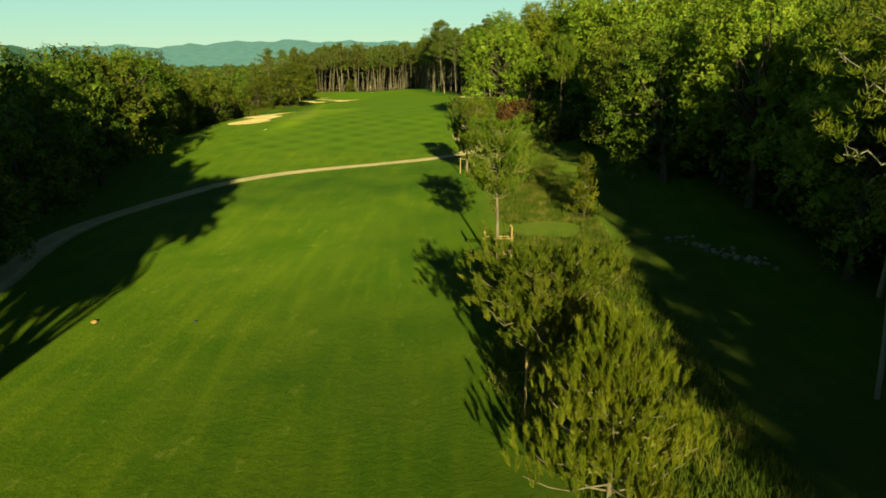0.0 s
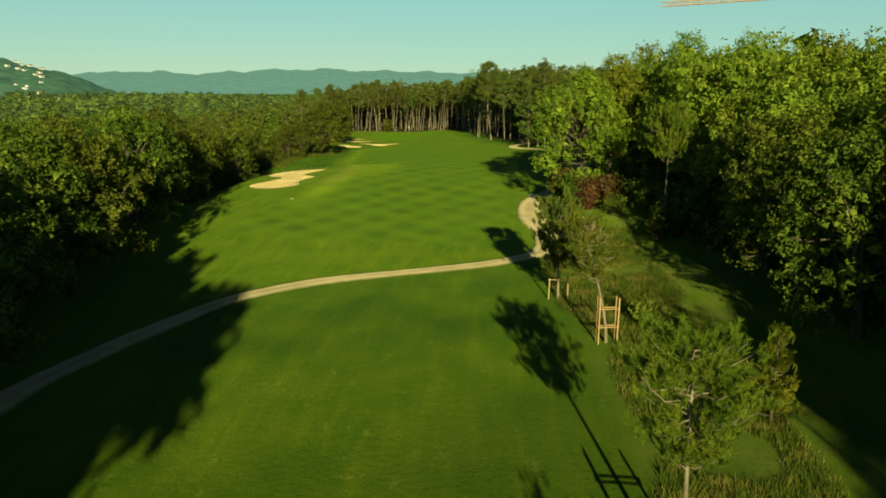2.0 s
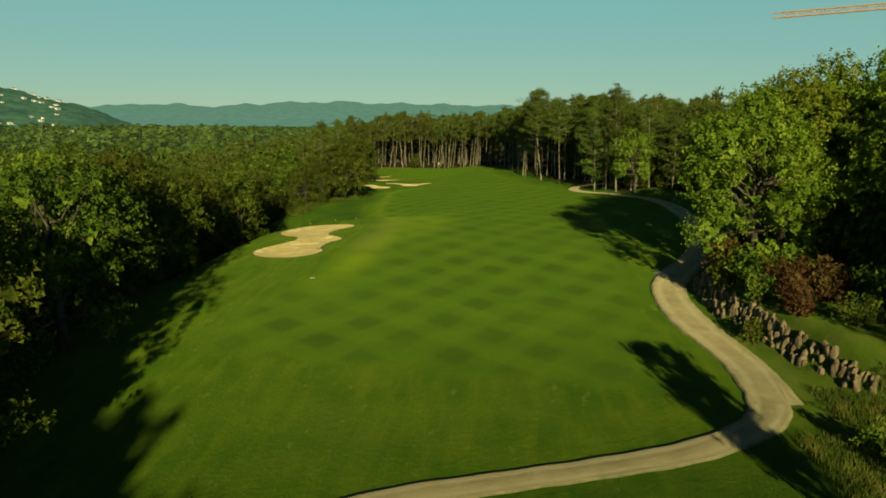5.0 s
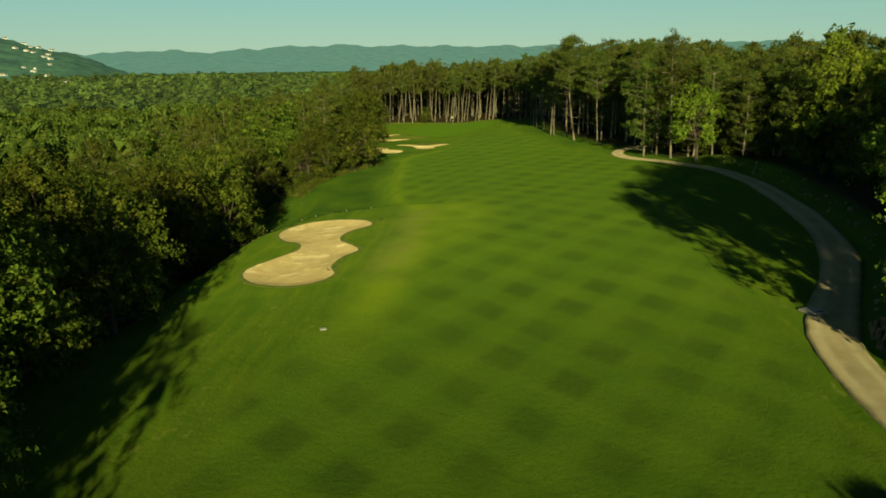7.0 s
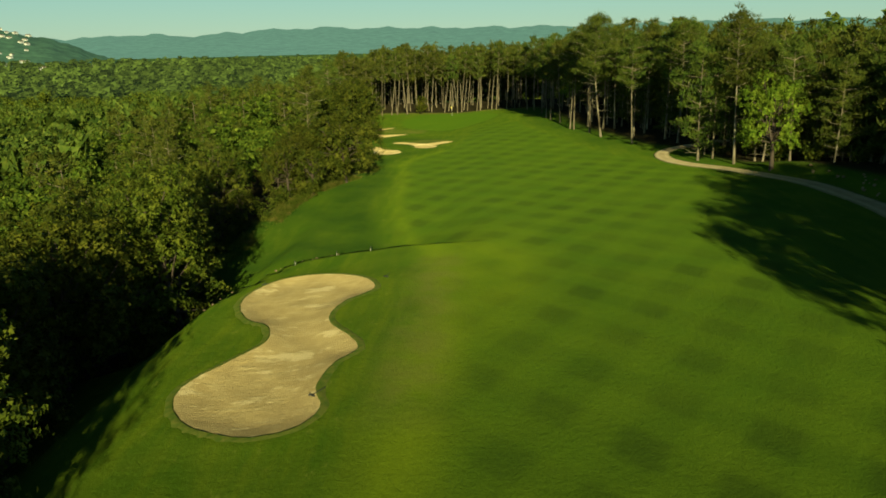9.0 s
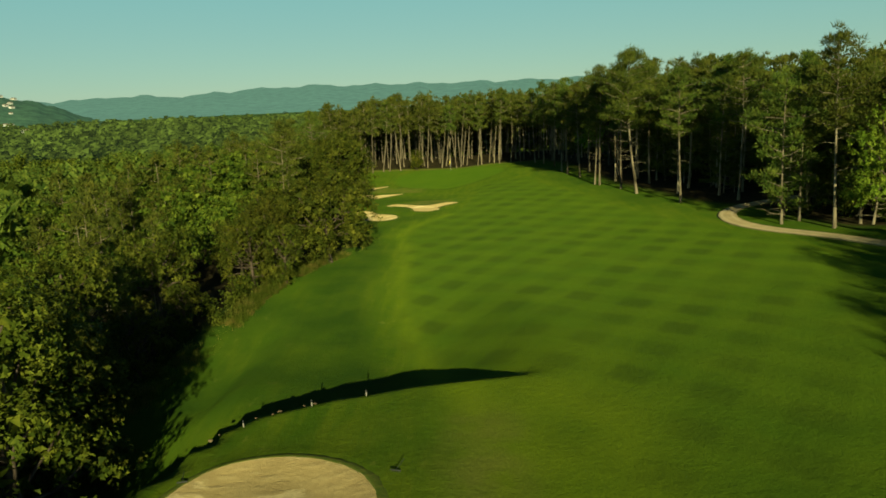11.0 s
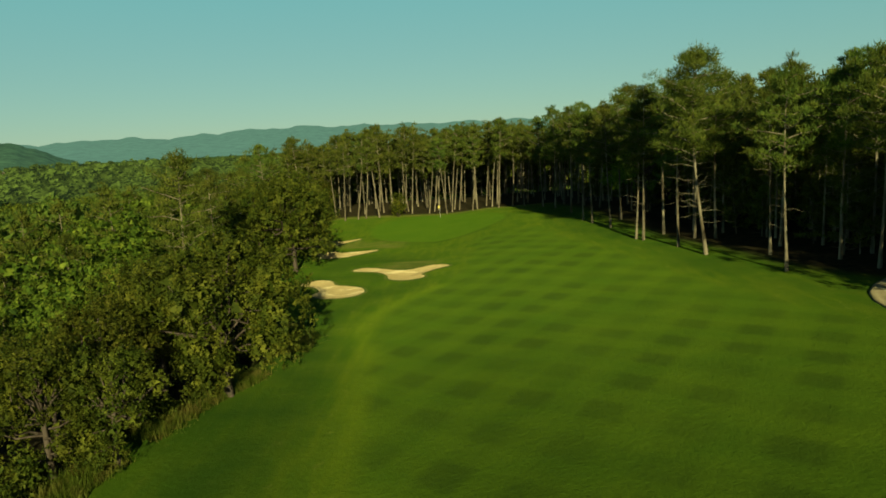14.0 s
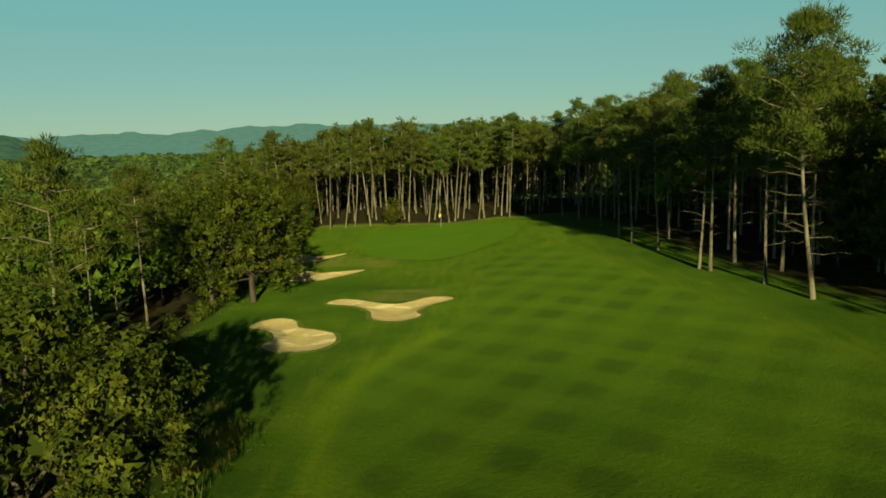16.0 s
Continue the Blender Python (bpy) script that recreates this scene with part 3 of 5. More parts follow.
def oak(seed, tall, spread, lobes, sprays, per, size, low=0.2, material=None, bark=None, reach=0.55, fill=12):
    """A broadleaved tree: limbs that carry lobes, each lobe bristling with leafy sprays, dark gaps between."""
    rng = np.random.default_rng(seed)
    lean = rng.normal(size=2) * 0.04 * tall
    stem = [(lean[0] * t, lean[1] * t, tall * 0.75 * t - 0.4 * (t == 0)) for t in np.linspace(0, 1, 7)]
    wood = [tube(stem, np.linspace(0.022 * tall, 0.006 * tall, 7) * np.r_[1.35, np.ones(6)], 8)]
    mid, half = (low + 1) / 2 * tall, (1 - low) / 2 * tall
    leaves = []
    for k in range(lobes):
        u = np.clip(1 - 1.8 * (k + 0.5) / lobes + rng.uniform(-0.14, 0.14), -0.85, 1)
        a, w, f = k * 2.4 + rng.uniform(-0.6, 0.6), math.sqrt(1 - u * u), rng.uniform(0.58, 0.92) + 0.12 * (u < -0.3)
        c = np.array([lean[0] + w * math.cos(a) * spread * f, lean[1] + w * math.sin(a) * spread * f, mid + u * half * f * (0.9 if u > 0 else 1.05)])
        r = spread * rng.uniform(0.2, 0.36)
        start = (lean[0] * 0.5, lean[1] * 0.5, min(c[2] - 0.3, rng.uniform(0.25, 0.55) * tall))
        wood.append(limb(rng, start, c, 0.009 * tall, 0.003 * tall))
        n = max(4, int(sprays * (r / (0.285 * spread)) ** 2))
        d = rand_dirs(rng, n, 0.2)
        root = c + d * r * rng.uniform(0.6, 1.0, (n, 1)) * [1, 1, 0.85]
        way = d + [0, 0, 0.3] + 0.35 * rng.normal(size=(n, 3))
        way /= np.linalg.norm(way, axis=1)[:, None]
        long = reach * rng.uniform(0.5, 1.4, n)
        m = n * per
        s = rng.uniform(0, 1, (m, 1)) * np.repeat(long, per)[:, None]
        way = np.repeat(way, per, axis=0)
        at = np.repeat(root, per, axis=0) + way * s + rng.normal(size=(m, 3)) * 0.24 * reach
        at[:, 2] = np.maximum(at[:, 2], 0.15 + 0.4 * low * tall)
        leaves.append(leaf_quads(rng, at, np.repeat(d, per, axis=0) + 0.4 * way + [0, 0, 0.3], size, stray=0.6))
        inner = c + rand_dirs(rng, fill) * r * rng.uniform(0.1, 0.55, (fill, 1))
        leaves.append(leaf_quads(rng, inner, rand_dirs(rng, fill), max(1.6 * size, 0.42 * r), 0.7))
    core = np.array([lean[0], lean[1], mid]) + rand_dirs(rng, 6 * fill) * [0.5 * spread, 0.5 * spread, 0.6 * half] * rng.uniform(0.1, 1.0, (6 * fill, 1))
    leaves.append(leaf_quads(rng, core, rand_dirs(rng, 6 * fill), 0.15 * spread, 0.8))
    return Plant(joined(wood), joined(leaves), bark or BARK, material or OAK)


def pine(seed, tall, bare, spread, boughs, puffs, count, length, width, material=None, bark=None, lean=0.03, stubs=10, sides=8, girth=0.0086):
    """Trunk, dead twigs and crown of a pine: a bare stem and rising boughs set with plumes of needles."""
    rng = np.random.default_rng(seed)
    drift = rng.normal(size=2) * lean * tall
    bend = rng.normal(size=2) * 0.012 * tall
    t = np.linspace(0, 1, 10)
    stem = np.stack([drift[0] * t + bend[0] * np.sin(3 * t), drift[1] * t + bend[1] * np.sin(3 * t), tall * 0.96 * t - 0.4 * (t == 0)], -1)
    stem_at = lambda h: np.array([np.interp(h / (0.96 * tall), t, stem[:, k]) for k in range(3)])
    wood = [tube(stem, girth * tall * (1 - 0.78 * t) * np.r_[1.4, np.ones(9)], sides)]
    for _ in range(stubs):
        a, h = rng.uniform(0, 6.28), tall * rng.uniform(bare * 0.35, bare * 1.05)
        p = stem_at(h)
        q = p + np.array([math.cos(a), math.sin(a), rng.uniform(-0.1, 0.35)]) * spread * rng.uniform(0.2, 0.75)
        wood.append(limb(rng, p, q, 0.028, 0.008, 0.05, 4, 3))
    mids = []
    for k in range(boughs):
        f = (k + rng.uniform()) / boughs
        h = tall * (bare + (0.95 - bare) * f)
        a = k * 2.4 + rng.uniform(-0.6, 0.6)
        reach = spread * math.sin(math.pi * (0.16 + 0.81 * f)) ** 0.75 * rng.uniform(0.5, 1.12)
        p = stem_at(h)
        q = p + np.array([math.cos(a) * reach, math.sin(a) * reach, reach * rng.uniform(0.1, 0.5)])
        wood.append(limb(rng, p, q, 0.0035 * tall, 0.0012 * tall, -0.03 * reach, 4 if sides > 5 else 3, 3 if sides > 5 else 1))
        s = np.linspace(0.35, 1.0, puffs)[:, None] + rng.uniform(-0.08, 0.08, (puffs, 1))
        mids.append(p + (q - p) * s + rng.normal(size=(puffs, 3)) * spread * [0.1, 0.1, 0.04])
    mids.append(stem_at(0.95 * tall) + rng.normal(size=(3, 3)) * [0.2, 0.2, 0.35])
    mids = np.concatenate(mids)
    crown = plumes(rng, mids, spread * rng.uniform(0.15, 0.29, len(mids)), count, length, width)
    return Plant(joined(wood), crown, bark or PINE_BARK, material or PINE)


def tree(name, plant, x, y, label, category, group, scale=1.0, turn=None, z=None):
    s = scale if isinstance(scale, tuple) else (scale,) * 3
    m = pose(x, y, ground_at(x, y) - 0.05 if z is None else z, 0, 0, random.uniform(0, 360) if turn is None else turn)
    root = thing(name, m, label, category, group)
    root.scale = s
    part("trunk", plant.trunk, root)
    part("crown", plant.crown, root)
    return root


def shrub(seed, tall, spread, leaves, size, material):
    """A low rounded bush of several stems, leafy to the ground."""
    rng = np.random.default_rng(seed)
    wood, at, out = [], [], []
    for k in range(9):
        a, r = k * 2.4, spread * rng.uniform(0.1, 0.62)
        top = np.array([math.cos(a) * r, math.sin(a) * r, tall * rng.uniform(0.45, 0.85)])
        wood.append(limb(rng, (0.15 * math.cos(a), 0.15 * math.sin(a), -0.2), top, 0.05, 0.015))
        for _ in range(4):
            mid = top * rng.uniform(0.3, 1.0) + rng.normal(size=3) * 0.16 * spread
            n = leaves // 36
            off = rand_dirs(rng, n, 0.2)
            at.append(np.maximum(mid + off * (0.36 * spread * rng.uniform(0.3, 1, n)[:, None]), [-99, -99, 0.05]))
            out.append(off)
    return Plant(joined(wood), leaf_quads(rng, np.concatenate(at), np.concatenate(out), size), BARK, material)


class Heap:
    """Plants past counting, gathered into one mesh of leaves and one of stems."""

    def __init__(self):
        self.leaves, self.wood, self.at = [], [], []

    def add(self, plant, x, y, scale, turn, stems=True):
        c, s = math.cos(turn) * scale, math.sin(turn) * scale
        m = np.array([[c, -s, 0], [s, c, 0], [0, 0, scale]])
        p = (x, y, ground_at(x, y) - 0.05)
        self.leaves.append((plant.leaves[0] @ m.T + p, plant.leaves[1]))
        if stems:
            self.wood.append((plant.wood[0] @ m.T + p, plant.wood[1]))

    def build(self, name, leaf, bark, label, category):
        tagged(new(name, quads_mesh(name, *joined(self.leaves), leaf)), label, category, kind="stuff")
        if self.wood:
            tagged(new(name + "_stems", quads_mesh(name + "_stems", *joined(self.wood), bark, True)), "bare stems of the " + category, category, kind="stuff")


OAKS = [oak(10 + k, 12.5, 4.3, 24, 26, 18, 0.225, -0.02) for k in range(4)]
BRIGHT_OAKS = [oak(20 + k, 13.0, 4.5, 24, 26, 17, 0.235, 0.1, material=OAK_LIGHT) for k in range(3)]
MID_OAKS = [oak(35 + k, 12.5, 4.6, 24, 20, 13, 0.265, 0.15, fill=10) for k in range(3)]
FAR_OAKS = [oak(30 + k, 12.5, 4.9, 17, 11, 7, 0.5, 0.2, fill=7) for k in range(4)]
GREAT_OAKS = [oak(120 + k, 10.0, 4.7, 30, 40, 17, 0.2, 0.05, reach=0.48, material=OAK_DARK) for k in range(2)]
PINES = [pine(40 + k, 17.0, 0.5, 3.3, 24, 4, 52, 0.42, 0.042) for k in range(5)]
GROVE_PINES = [pine(46 + k, 17.0, 0.56, 2.5, 15, 4, 42, 0.46, 0.05, lean=0.07, stubs=6, girth=0.0078) for k in range(4)]
FAR_PINES = [pine(50 + k, 16.5, 0.45, 3.1, 14, 3, 17, 0.75, 0.11, stubs=0, sides=5) for k in range(4)]
DARK_OAKS = [oak(16 + k, 12.5, 4.3, 24, 26, 17, 0.225, -0.02, material=OAK_DARK) for k in range(2)]
SHRUBS = [shrub(60 + k, 2.4, 1.7, 360, 0.29, OAK_DARK) for k in range(3)]
TALL_OAKS = [oak(70 + k, 19.0, 5.4, 14, 8, 7, 1.1, 0.1) for k in range(2)]

HIGH_OAK = oak(77, 19.0, 4.3, 20, 16, 9, 0.8, 0.58)
FULL_OAK = oak(78, 19.0, 4.3, 20, 16, 9, 0.8, 0.3)
LOW_PINES = [pine(145 + k, 13.5, 0.14, 3.4, 30, 4, 46, 0.42, 0.045, lean=0.02) for k in range(2)]
UNDER_PINES = [pine(150 + k, 8.5, 0.06, 2.5, 16, 3, 15, 0.8, 0.12, stubs=0, sides=5) for k in range(2)]
GRAND_PINE = pine(140, 19.4, 0.46, 4.4, 40, 5, 75, 0.42, 0.036, stubs=26)


def scattered(x0, x1, y0, y1, step, seed):
    rng = np.random.default_rng(seed)
    gx, gy = np.meshgrid(np.arange(x0, x1, step), np.arange(y0, y1, step))
    gx[1::2] += step / 2
    p = np.stack([gx.ravel(), gy.ravel()], -1)
    return p + rng.uniform(-0.38, 0.38, p.shape) * step, rng


OAK_HEAP, LIGHT_HEAP, PINE_HEAP, BUSH_HEAP = Heap(), Heap(), Heap(), Heap()


def woods_left():
    pts, rng = scattered(-96, -18, 20, 298, 5.9, 1)
    for x, y in pts:
        deep = wood_left(y) - x
        if deep < (5.0 if y < 108 else 8.0 if 193 < y < 224 else 1.8) or deep > 46:
            continue
        s = rng.uniform(0.7, 1.15) * (0.9 if deep < 4.5 else 1.0) * float(curve(y, [60, 75, 100, 128, 145, 160, 215, 235], [1.0, 0.96, 1.0, 1.0, 0.85, 0.77, 0.86, 1.0]))
        if deep > 5 and rng.uniform() < 0.1:
            continue
        if 148 < y < 170 and deep < 9:
            s *= 0.62
        piny = 0.1 if y < 135 else 0.32
        turn = rng.uniform(0, 6.28)
        if deep > 9:
            if rng.uniform() < piny:
                PINE_HEAP.add(FAR_PINES[rng.integers(4)], x, y, s * 0.92, turn)
            else:
                OAK_HEAP.add(MID_OAKS[rng.integers(3)] if deep < 19 and y < 125 else FAR_OAKS[rng.integers(4)], x, y, s, turn, False)
        elif rng.uniform() < piny and deep > 4:
            tree("pine_tree", PINES[rng.integers(5)], x, y, "pine tree standing among oaks on the wooded slope", "tree", "trees of the sloping wood", s * 0.95, math.degrees(turn))
        else:
            tree("oak_tree", DARK_OAKS[int(y) % 2] if y > 142 else OAKS[rng.integers(4)], x, y, "dense green oak at the edge of the fairway" if deep < 7 else "green oak in the wood below the fairway", "tree", "trees of the sloping wood", s, math.degrees(turn))
    # broad oaks leaning out over the mown edge
    for k, y in enumerate(np.arange(33, 108, 6.2)):
        tree("oak_tree", OAKS[k % 4], wood_left(y) + (1.2 if y < 72 else -0.4) + 0.9 * math.sin(k * 2.3), y, "broad dark oak leaning out over the mown edge", "tree", "trees of the sloping wood", (0.97 if y < 78 else 0.88) + 0.06 * ((k * 3) % 4), 53 * k)
    for y in np.arange(168, 290, 2.1):
        x = wood_left(y) - rng.uniform(1.2, 4.5)
        BUSH_HEAP.add(SHRUBS[rng.integers(3)], x, y, rng.uniform(0.35, 0.8), rng.uniform(0, 6.28), False)
    for y in np.arange(150, 180, 1.7):
        BUSH_HEAP.add(SHRUBS[rng.integers(3)], wood_left(y) - rng.uniform(0.6, 2.6), y, rng.uniform(0.45, 0.85), rng.uniform(0, 6.28), False)
    for x, y, s in ((-43.8, 188.5, 0.8), (-38.9, 172.6, 0.5), (-47.0, 146.5, 0.98), (-47.5, 154.0, 0.92), (-45.6, 140.8, 1.0), (-39.6, 135.6, 1.06), (-42.6, 142.5, 0.9), (-44.6, 131.0, 1.02), (-43.4, 126.8, 0.96), (-44.5, 121.0, 1.0), (-41.6, 118.2, 0.94), (-40.4, 110.6, 0.92), (-39.2, 103.4, 0.9), (-37.8, 97.5, 0.8), (-47.0, 165.5, 0.7)):
        tree("oak_tree", DARK_OAKS[int(y) % 2] if y > 142 else OAKS[int(y) % 4], x, y, "dense green oak at the edge of the fairway", "tree", "trees of the sloping wood", s, 31 * y)
    for x, y, s in ((-45.8, 200.0, 0.93), (-50.0, 222.0, 0.8)):
        tree("pine_tree", PINES[int(y) % 5], x, y, "tall pine rising above the oaks of the slope", "tree", "trees of the sloping wood", s, y)
    tree("oak_tree", GREAT_OAKS[0], -36.8, 182.0, "great dense oak leafy to the ground at the fairway edge", "tree", "trees of the sloping wood", (0.98, 0.98, 0.96), 40)
    tree("oak_tree", GREAT_OAKS[1], -43.2, 228.5, "rounded oak standing out from the wood above the bunkers", "tree", "trees of the sloping wood", (1.2, 1.2, 1.22), 20)
    tree("oak_tree", OAKS[2], -46.2, 240.0, "rounded oak standing out from the wood above the bunkers", "tree", "trees of the sloping wood", 0.95, 70)


def woods_right():
    pts, rng = scattered(-14, 62, -30, 288, 4.9, 2)
    for x, y in pts:
        deep = x - wood_right(y)
        if deep < (1.6 if y < 195 else 3.0) or (78 < y < 110 and deep < 5) or deep > 36:
            continue
        if 58 < y < 101 and x < 17.5 or 122 < y < 168 and deep < 9 - 4 * (y > 155):
            continue
        if y > 168 and abs(y - 198.5 - 0.3 * (x - 10)) < 2.4 and x > 2:
            continue
        front = deep < 11
        piny = 0.5 if y < 62 else 0.12 if y < 110 else 0.6 if y < 160 else 0.96
        s, turn, k = rng.uniform(0.84, 1.1), rng.uniform(0, 6.28), rng.integers(4)
        if rng.uniform() < piny:
            s *= 0.85 if y < 165 else 0.95
            if front:
                tree("pine_tree", LOW_PINES[k % 2] if 160 < y < 196 and deep > 5 else PINES[k], x, y, "tall pine with a bare pale trunk and ragged crown", "tree", "pines of the upper wood", s, math.degrees(turn))
            else:
                PINE_HEAP.add(FAR_PINES[k], x, y, s, turn)
        elif front:
            tree("oak_tree", BRIGHT_OAKS[k % 3], x, y, "broad light-green oak in evening sun above the path" if y > 60 else "shaded oak beside the rough grass", "tree", "oaks of the upper wood", s * 1.12, math.degrees(turn))
        else:
            LIGHT_HEAP.add(MID_OAKS[k % 3] if deep < 26 and y < 125 else FAR_OAKS[k], x, y, s * 1.2, turn, False)
    for x, y in rng.uniform((8.5, 60), (26, 112), (170, 2)):
        if x - wood_right(y) > 1.0 and (y > 99 or x > 17.5 or (y > 83 and x > 12.5)):
            BUSH_HEAP.add(SHRUBS[rng.integers(3)], x, y, rng.uniform(0.7, 1.4), rng.uniform(0, 6.28), False)
    for y in np.arange(18, 192, 1.6):
        x = wood_right(y) + rng.uniform(2.5, 9.0)
        if not 58 < y < 100:
            BUSH_HEAP.add(SHRUBS[rng.integers(3)], x, y, rng.uniform(0.5, 1.1), rng.uniform(0, 6.28), False)
    # thickets that close the view between the trunks
    for y in np.arange(14, 186, 0.8):
        x = wood_right(y) + rng.uniform(2.0 if y < 58 else 10.0, 12.0 if y < 58 else 32.0)
        if abs(y - 198.5 - 0.3 * (x - 10)) > 3.5 and not (58 < y < 101 and x < 20):
            BUSH_HEAP.add(SHRUBS[rng.integers(3)], x, y, rng.uniform(1.2, 2.3), rng.uniform(0, 6.28), False)
    for x, y, s in ((17.6, 59.5, 0.95), (17.2, 66.0, 1.0), (17.6, 73.0, 1.0), (20.5, 63.0, 1.05)):
        tree("oak_tree", OAKS[int(y) % 4], x, y, "shaded oak beside the rough grass", "tree", "oaks of the upper wood", s, 29 * y)
    for x, y, s in ((6.8, 183.6, 1.08), (8.8, 188.4, 0.85), (12.8, 178.5, 0.95), (16.8, 169.0, 0.8), (12.0, 190.5, 0.9), (15.0, 185.5, 1.05), (17.6, 191.5, 1.0), (20.8, 187.0, 1.15), (14.6, 194.2, 0.85), (22.5, 194.0, 1.1), (18.0, 178.0, 1.0), (21.5, 171.5, 1.0), (8.4, 206.5, 0.7), (10.6, 212.5, 0.85), (6.8, 219.0, 0.75), (13.2, 206.0, 0.9)):
        tree("pine_tree", LOW_PINES[int(y) % 2], x, y, "dark low-branched pine beside the path loop", "tree", "pines of the upper wood", s, 37 * y)
    # young pines that darken the wood behind the tall trunks
    inner, rng = scattered(-6, 62, 118, 292, 4.6, 12)
    for x, y in inner:
        if (8 if y > 196 else 6) < x - wood_right(y) < 40 and abs(y - 198.5 - 0.3 * (x - 10)) > 3.0:
            PINE_HEAP.add(UNDER_PINES[rng.integers(2)], x, y, rng.uniform(0.7, 1.15), rng.uniform(0, 6.28))
    # pines at the very edge of the fairway
    for k, (x, y, s) in enumerate(((2.2, 202.8, 0.95), (-0.8, 213.7, 1.0), (-1.9, 219.3, 0.92), (-3.9, 226.0, 1.0), (-4.4, 227.4, 0.86), (-5.2, 238.0, 0.92), (-6.5, 244.0, 0.9), (-7.1, 248.0, 0.88), (-7.4, 258.0, 0.95), (-8.4, 270.0, 1.0), (-9.5, 279.0, 0.95), (9.8, 179.2, 1.04))):
        tree("pine_tree", GRAND_PINE if k == 1 else PINES[k % 5], x, y, "tall pine with a sunlit pale trunk at the fairway edge", "tree", "pines of the upper wood", s, 67 * k)
    tree("oak_tree", BRIGHT_OAKS[0], 11.8, 172.6, "small light-green broadleaved tree in front of the pines", "tree", "oaks of the upper wood", (0.8, 0.8, 0.86), 15)


def grove():
    for k, (x, y) in enumerate(((-12.2, 287), (-14.3, 290), (-17.0, 289), (-18.1, 293), (-21.0, 291.5), (-22.0, 290.5), (-24.6, 295), (-26.0, 292.5), (-26.9, 290), (-29.6, 296), (-30.5, 292.5), (-33.9, 293), (-39.8, 288), (-42.4, 287.5), (-43.8, 286.6), (-46, 285))):
        tree("pine_tree", GROVE_PINES[k % 4], x, y, "slender pine with a bare leaning trunk behind the green", "tree", "pine grove behind the green", 0.84 + 0.22 * ((k * 7) % 5) / 5, 97 * k)
    pts, rng = scattered(-64, 8, 297, 345, 4.9, 3)
    for x, y in pts:
        PINE_HEAP.add(GROVE_PINES[rng.integers(4)] if y < 300 else FAR_PINES[rng.integers(4)], x, y, rng.uniform(0.85, 1.08), rng.uniform(0, 6.28))
    tree("shrub", shrub(66, 4.6, 2.4, 1400, 0.35, OAK), -36.2, 288.8, "round green bush among the pine trunks", "shrub", "", 1.0)


woods_left()
woods_right()
grove()
# tall woods beside and behind the start, whose long shadows lie over the grass
pts, rng = scattered(-48, -8, -40, 24, 4.8, 5)
for x, y in pts:
    if x + 0.135 * y < -19.2 and (x < -20 or y < 16) and x - wood_left(24) < 14 and not (y > 18 and x > -24):
        OAK_HEAP.add(TALL_OAKS[rng.integers(2)], x, y, rng.uniform(0.95, 1.1) * (0.68 if x + 0.135 * y < -22 else 1.22 if y > 2 else 1.0), rng.uniform(0, 6.28))
pts, rng = scattered(12, 50, -44, 15, 6.0, 6)
for x, y in pts:
    if x + 0.135 * y > 22.5:
        OAK_HEAP.add(TALL_OAKS[rng.integers(2)], x, y, rng.uniform(0.98, 1.18), rng.uniform(0, 6.28))
for plant, x, y in ((FULL_OAK, -18.2, 10), (FULL_OAK, -18.6, 1), (HIGH_OAK, -13.4, 6), (HIGH_OAK, -14.0, -4)):
    OAK_HEAP.add(plant, x, y, 1.0, x)
# the spreading oaks over the path
SPREADING = oak(75, 14.5, 5.6, 34, 40, 18, 0.23, 0.15, material=OAK_LIGHT)
for x, y, s, turn in ((8.0, 101.8, 0.88, 20), (11.5, 107, 0.98, 250), (15.5, 111, 1.08, 140), (20, 108, 1.15, 60), (25, 101, 1.12, 310), (22.8, 84, 0.86, 170), (27, 90, 1.05, 100), (18.6, 101, 0.95, 200)):
    tree("oak_tree", SPREADING, x, y, "spreading light-green oak overhanging the gravel path", "tree", "oaks of the upper wood", s, turn)
tree("oak_tree", oak(76, 13.0, 3.2, 18, 22, 14, 0.27, 0.35, material=OAK_LIGHT, bark=PINE_BARK), 17.9, 81.2, "slim oak with a pale forked trunk before the dark wood", "tree", "oaks of the upper wood", (0.85, 0.85, 1.0), 0)
OAK_HEAP.build("deep_woods", OAK, BARK, "deep green oak woods beyond the fairway edge", "wood")
LIGHT_HEAP.build("upper_woods", OAK_LIGHT, BARK, "light-green oak woods rising behind the bank", "wood")
PINE_HEAP.build("deep_pines", PINE, PINE_BARK, "deep pine woods with bare trunks", "pine wood")
BUSH_HEAP.build("undergrowth", OAK_DARK, BARK, "leafy undergrowth along the wood's edge", "undergrowth")


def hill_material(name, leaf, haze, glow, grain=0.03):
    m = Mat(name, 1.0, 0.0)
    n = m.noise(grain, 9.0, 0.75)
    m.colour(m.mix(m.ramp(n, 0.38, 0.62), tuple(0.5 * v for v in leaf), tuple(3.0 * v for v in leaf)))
    # distance haze, put into the surface as a faint even emission
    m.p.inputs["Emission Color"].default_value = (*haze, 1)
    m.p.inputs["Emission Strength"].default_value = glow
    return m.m


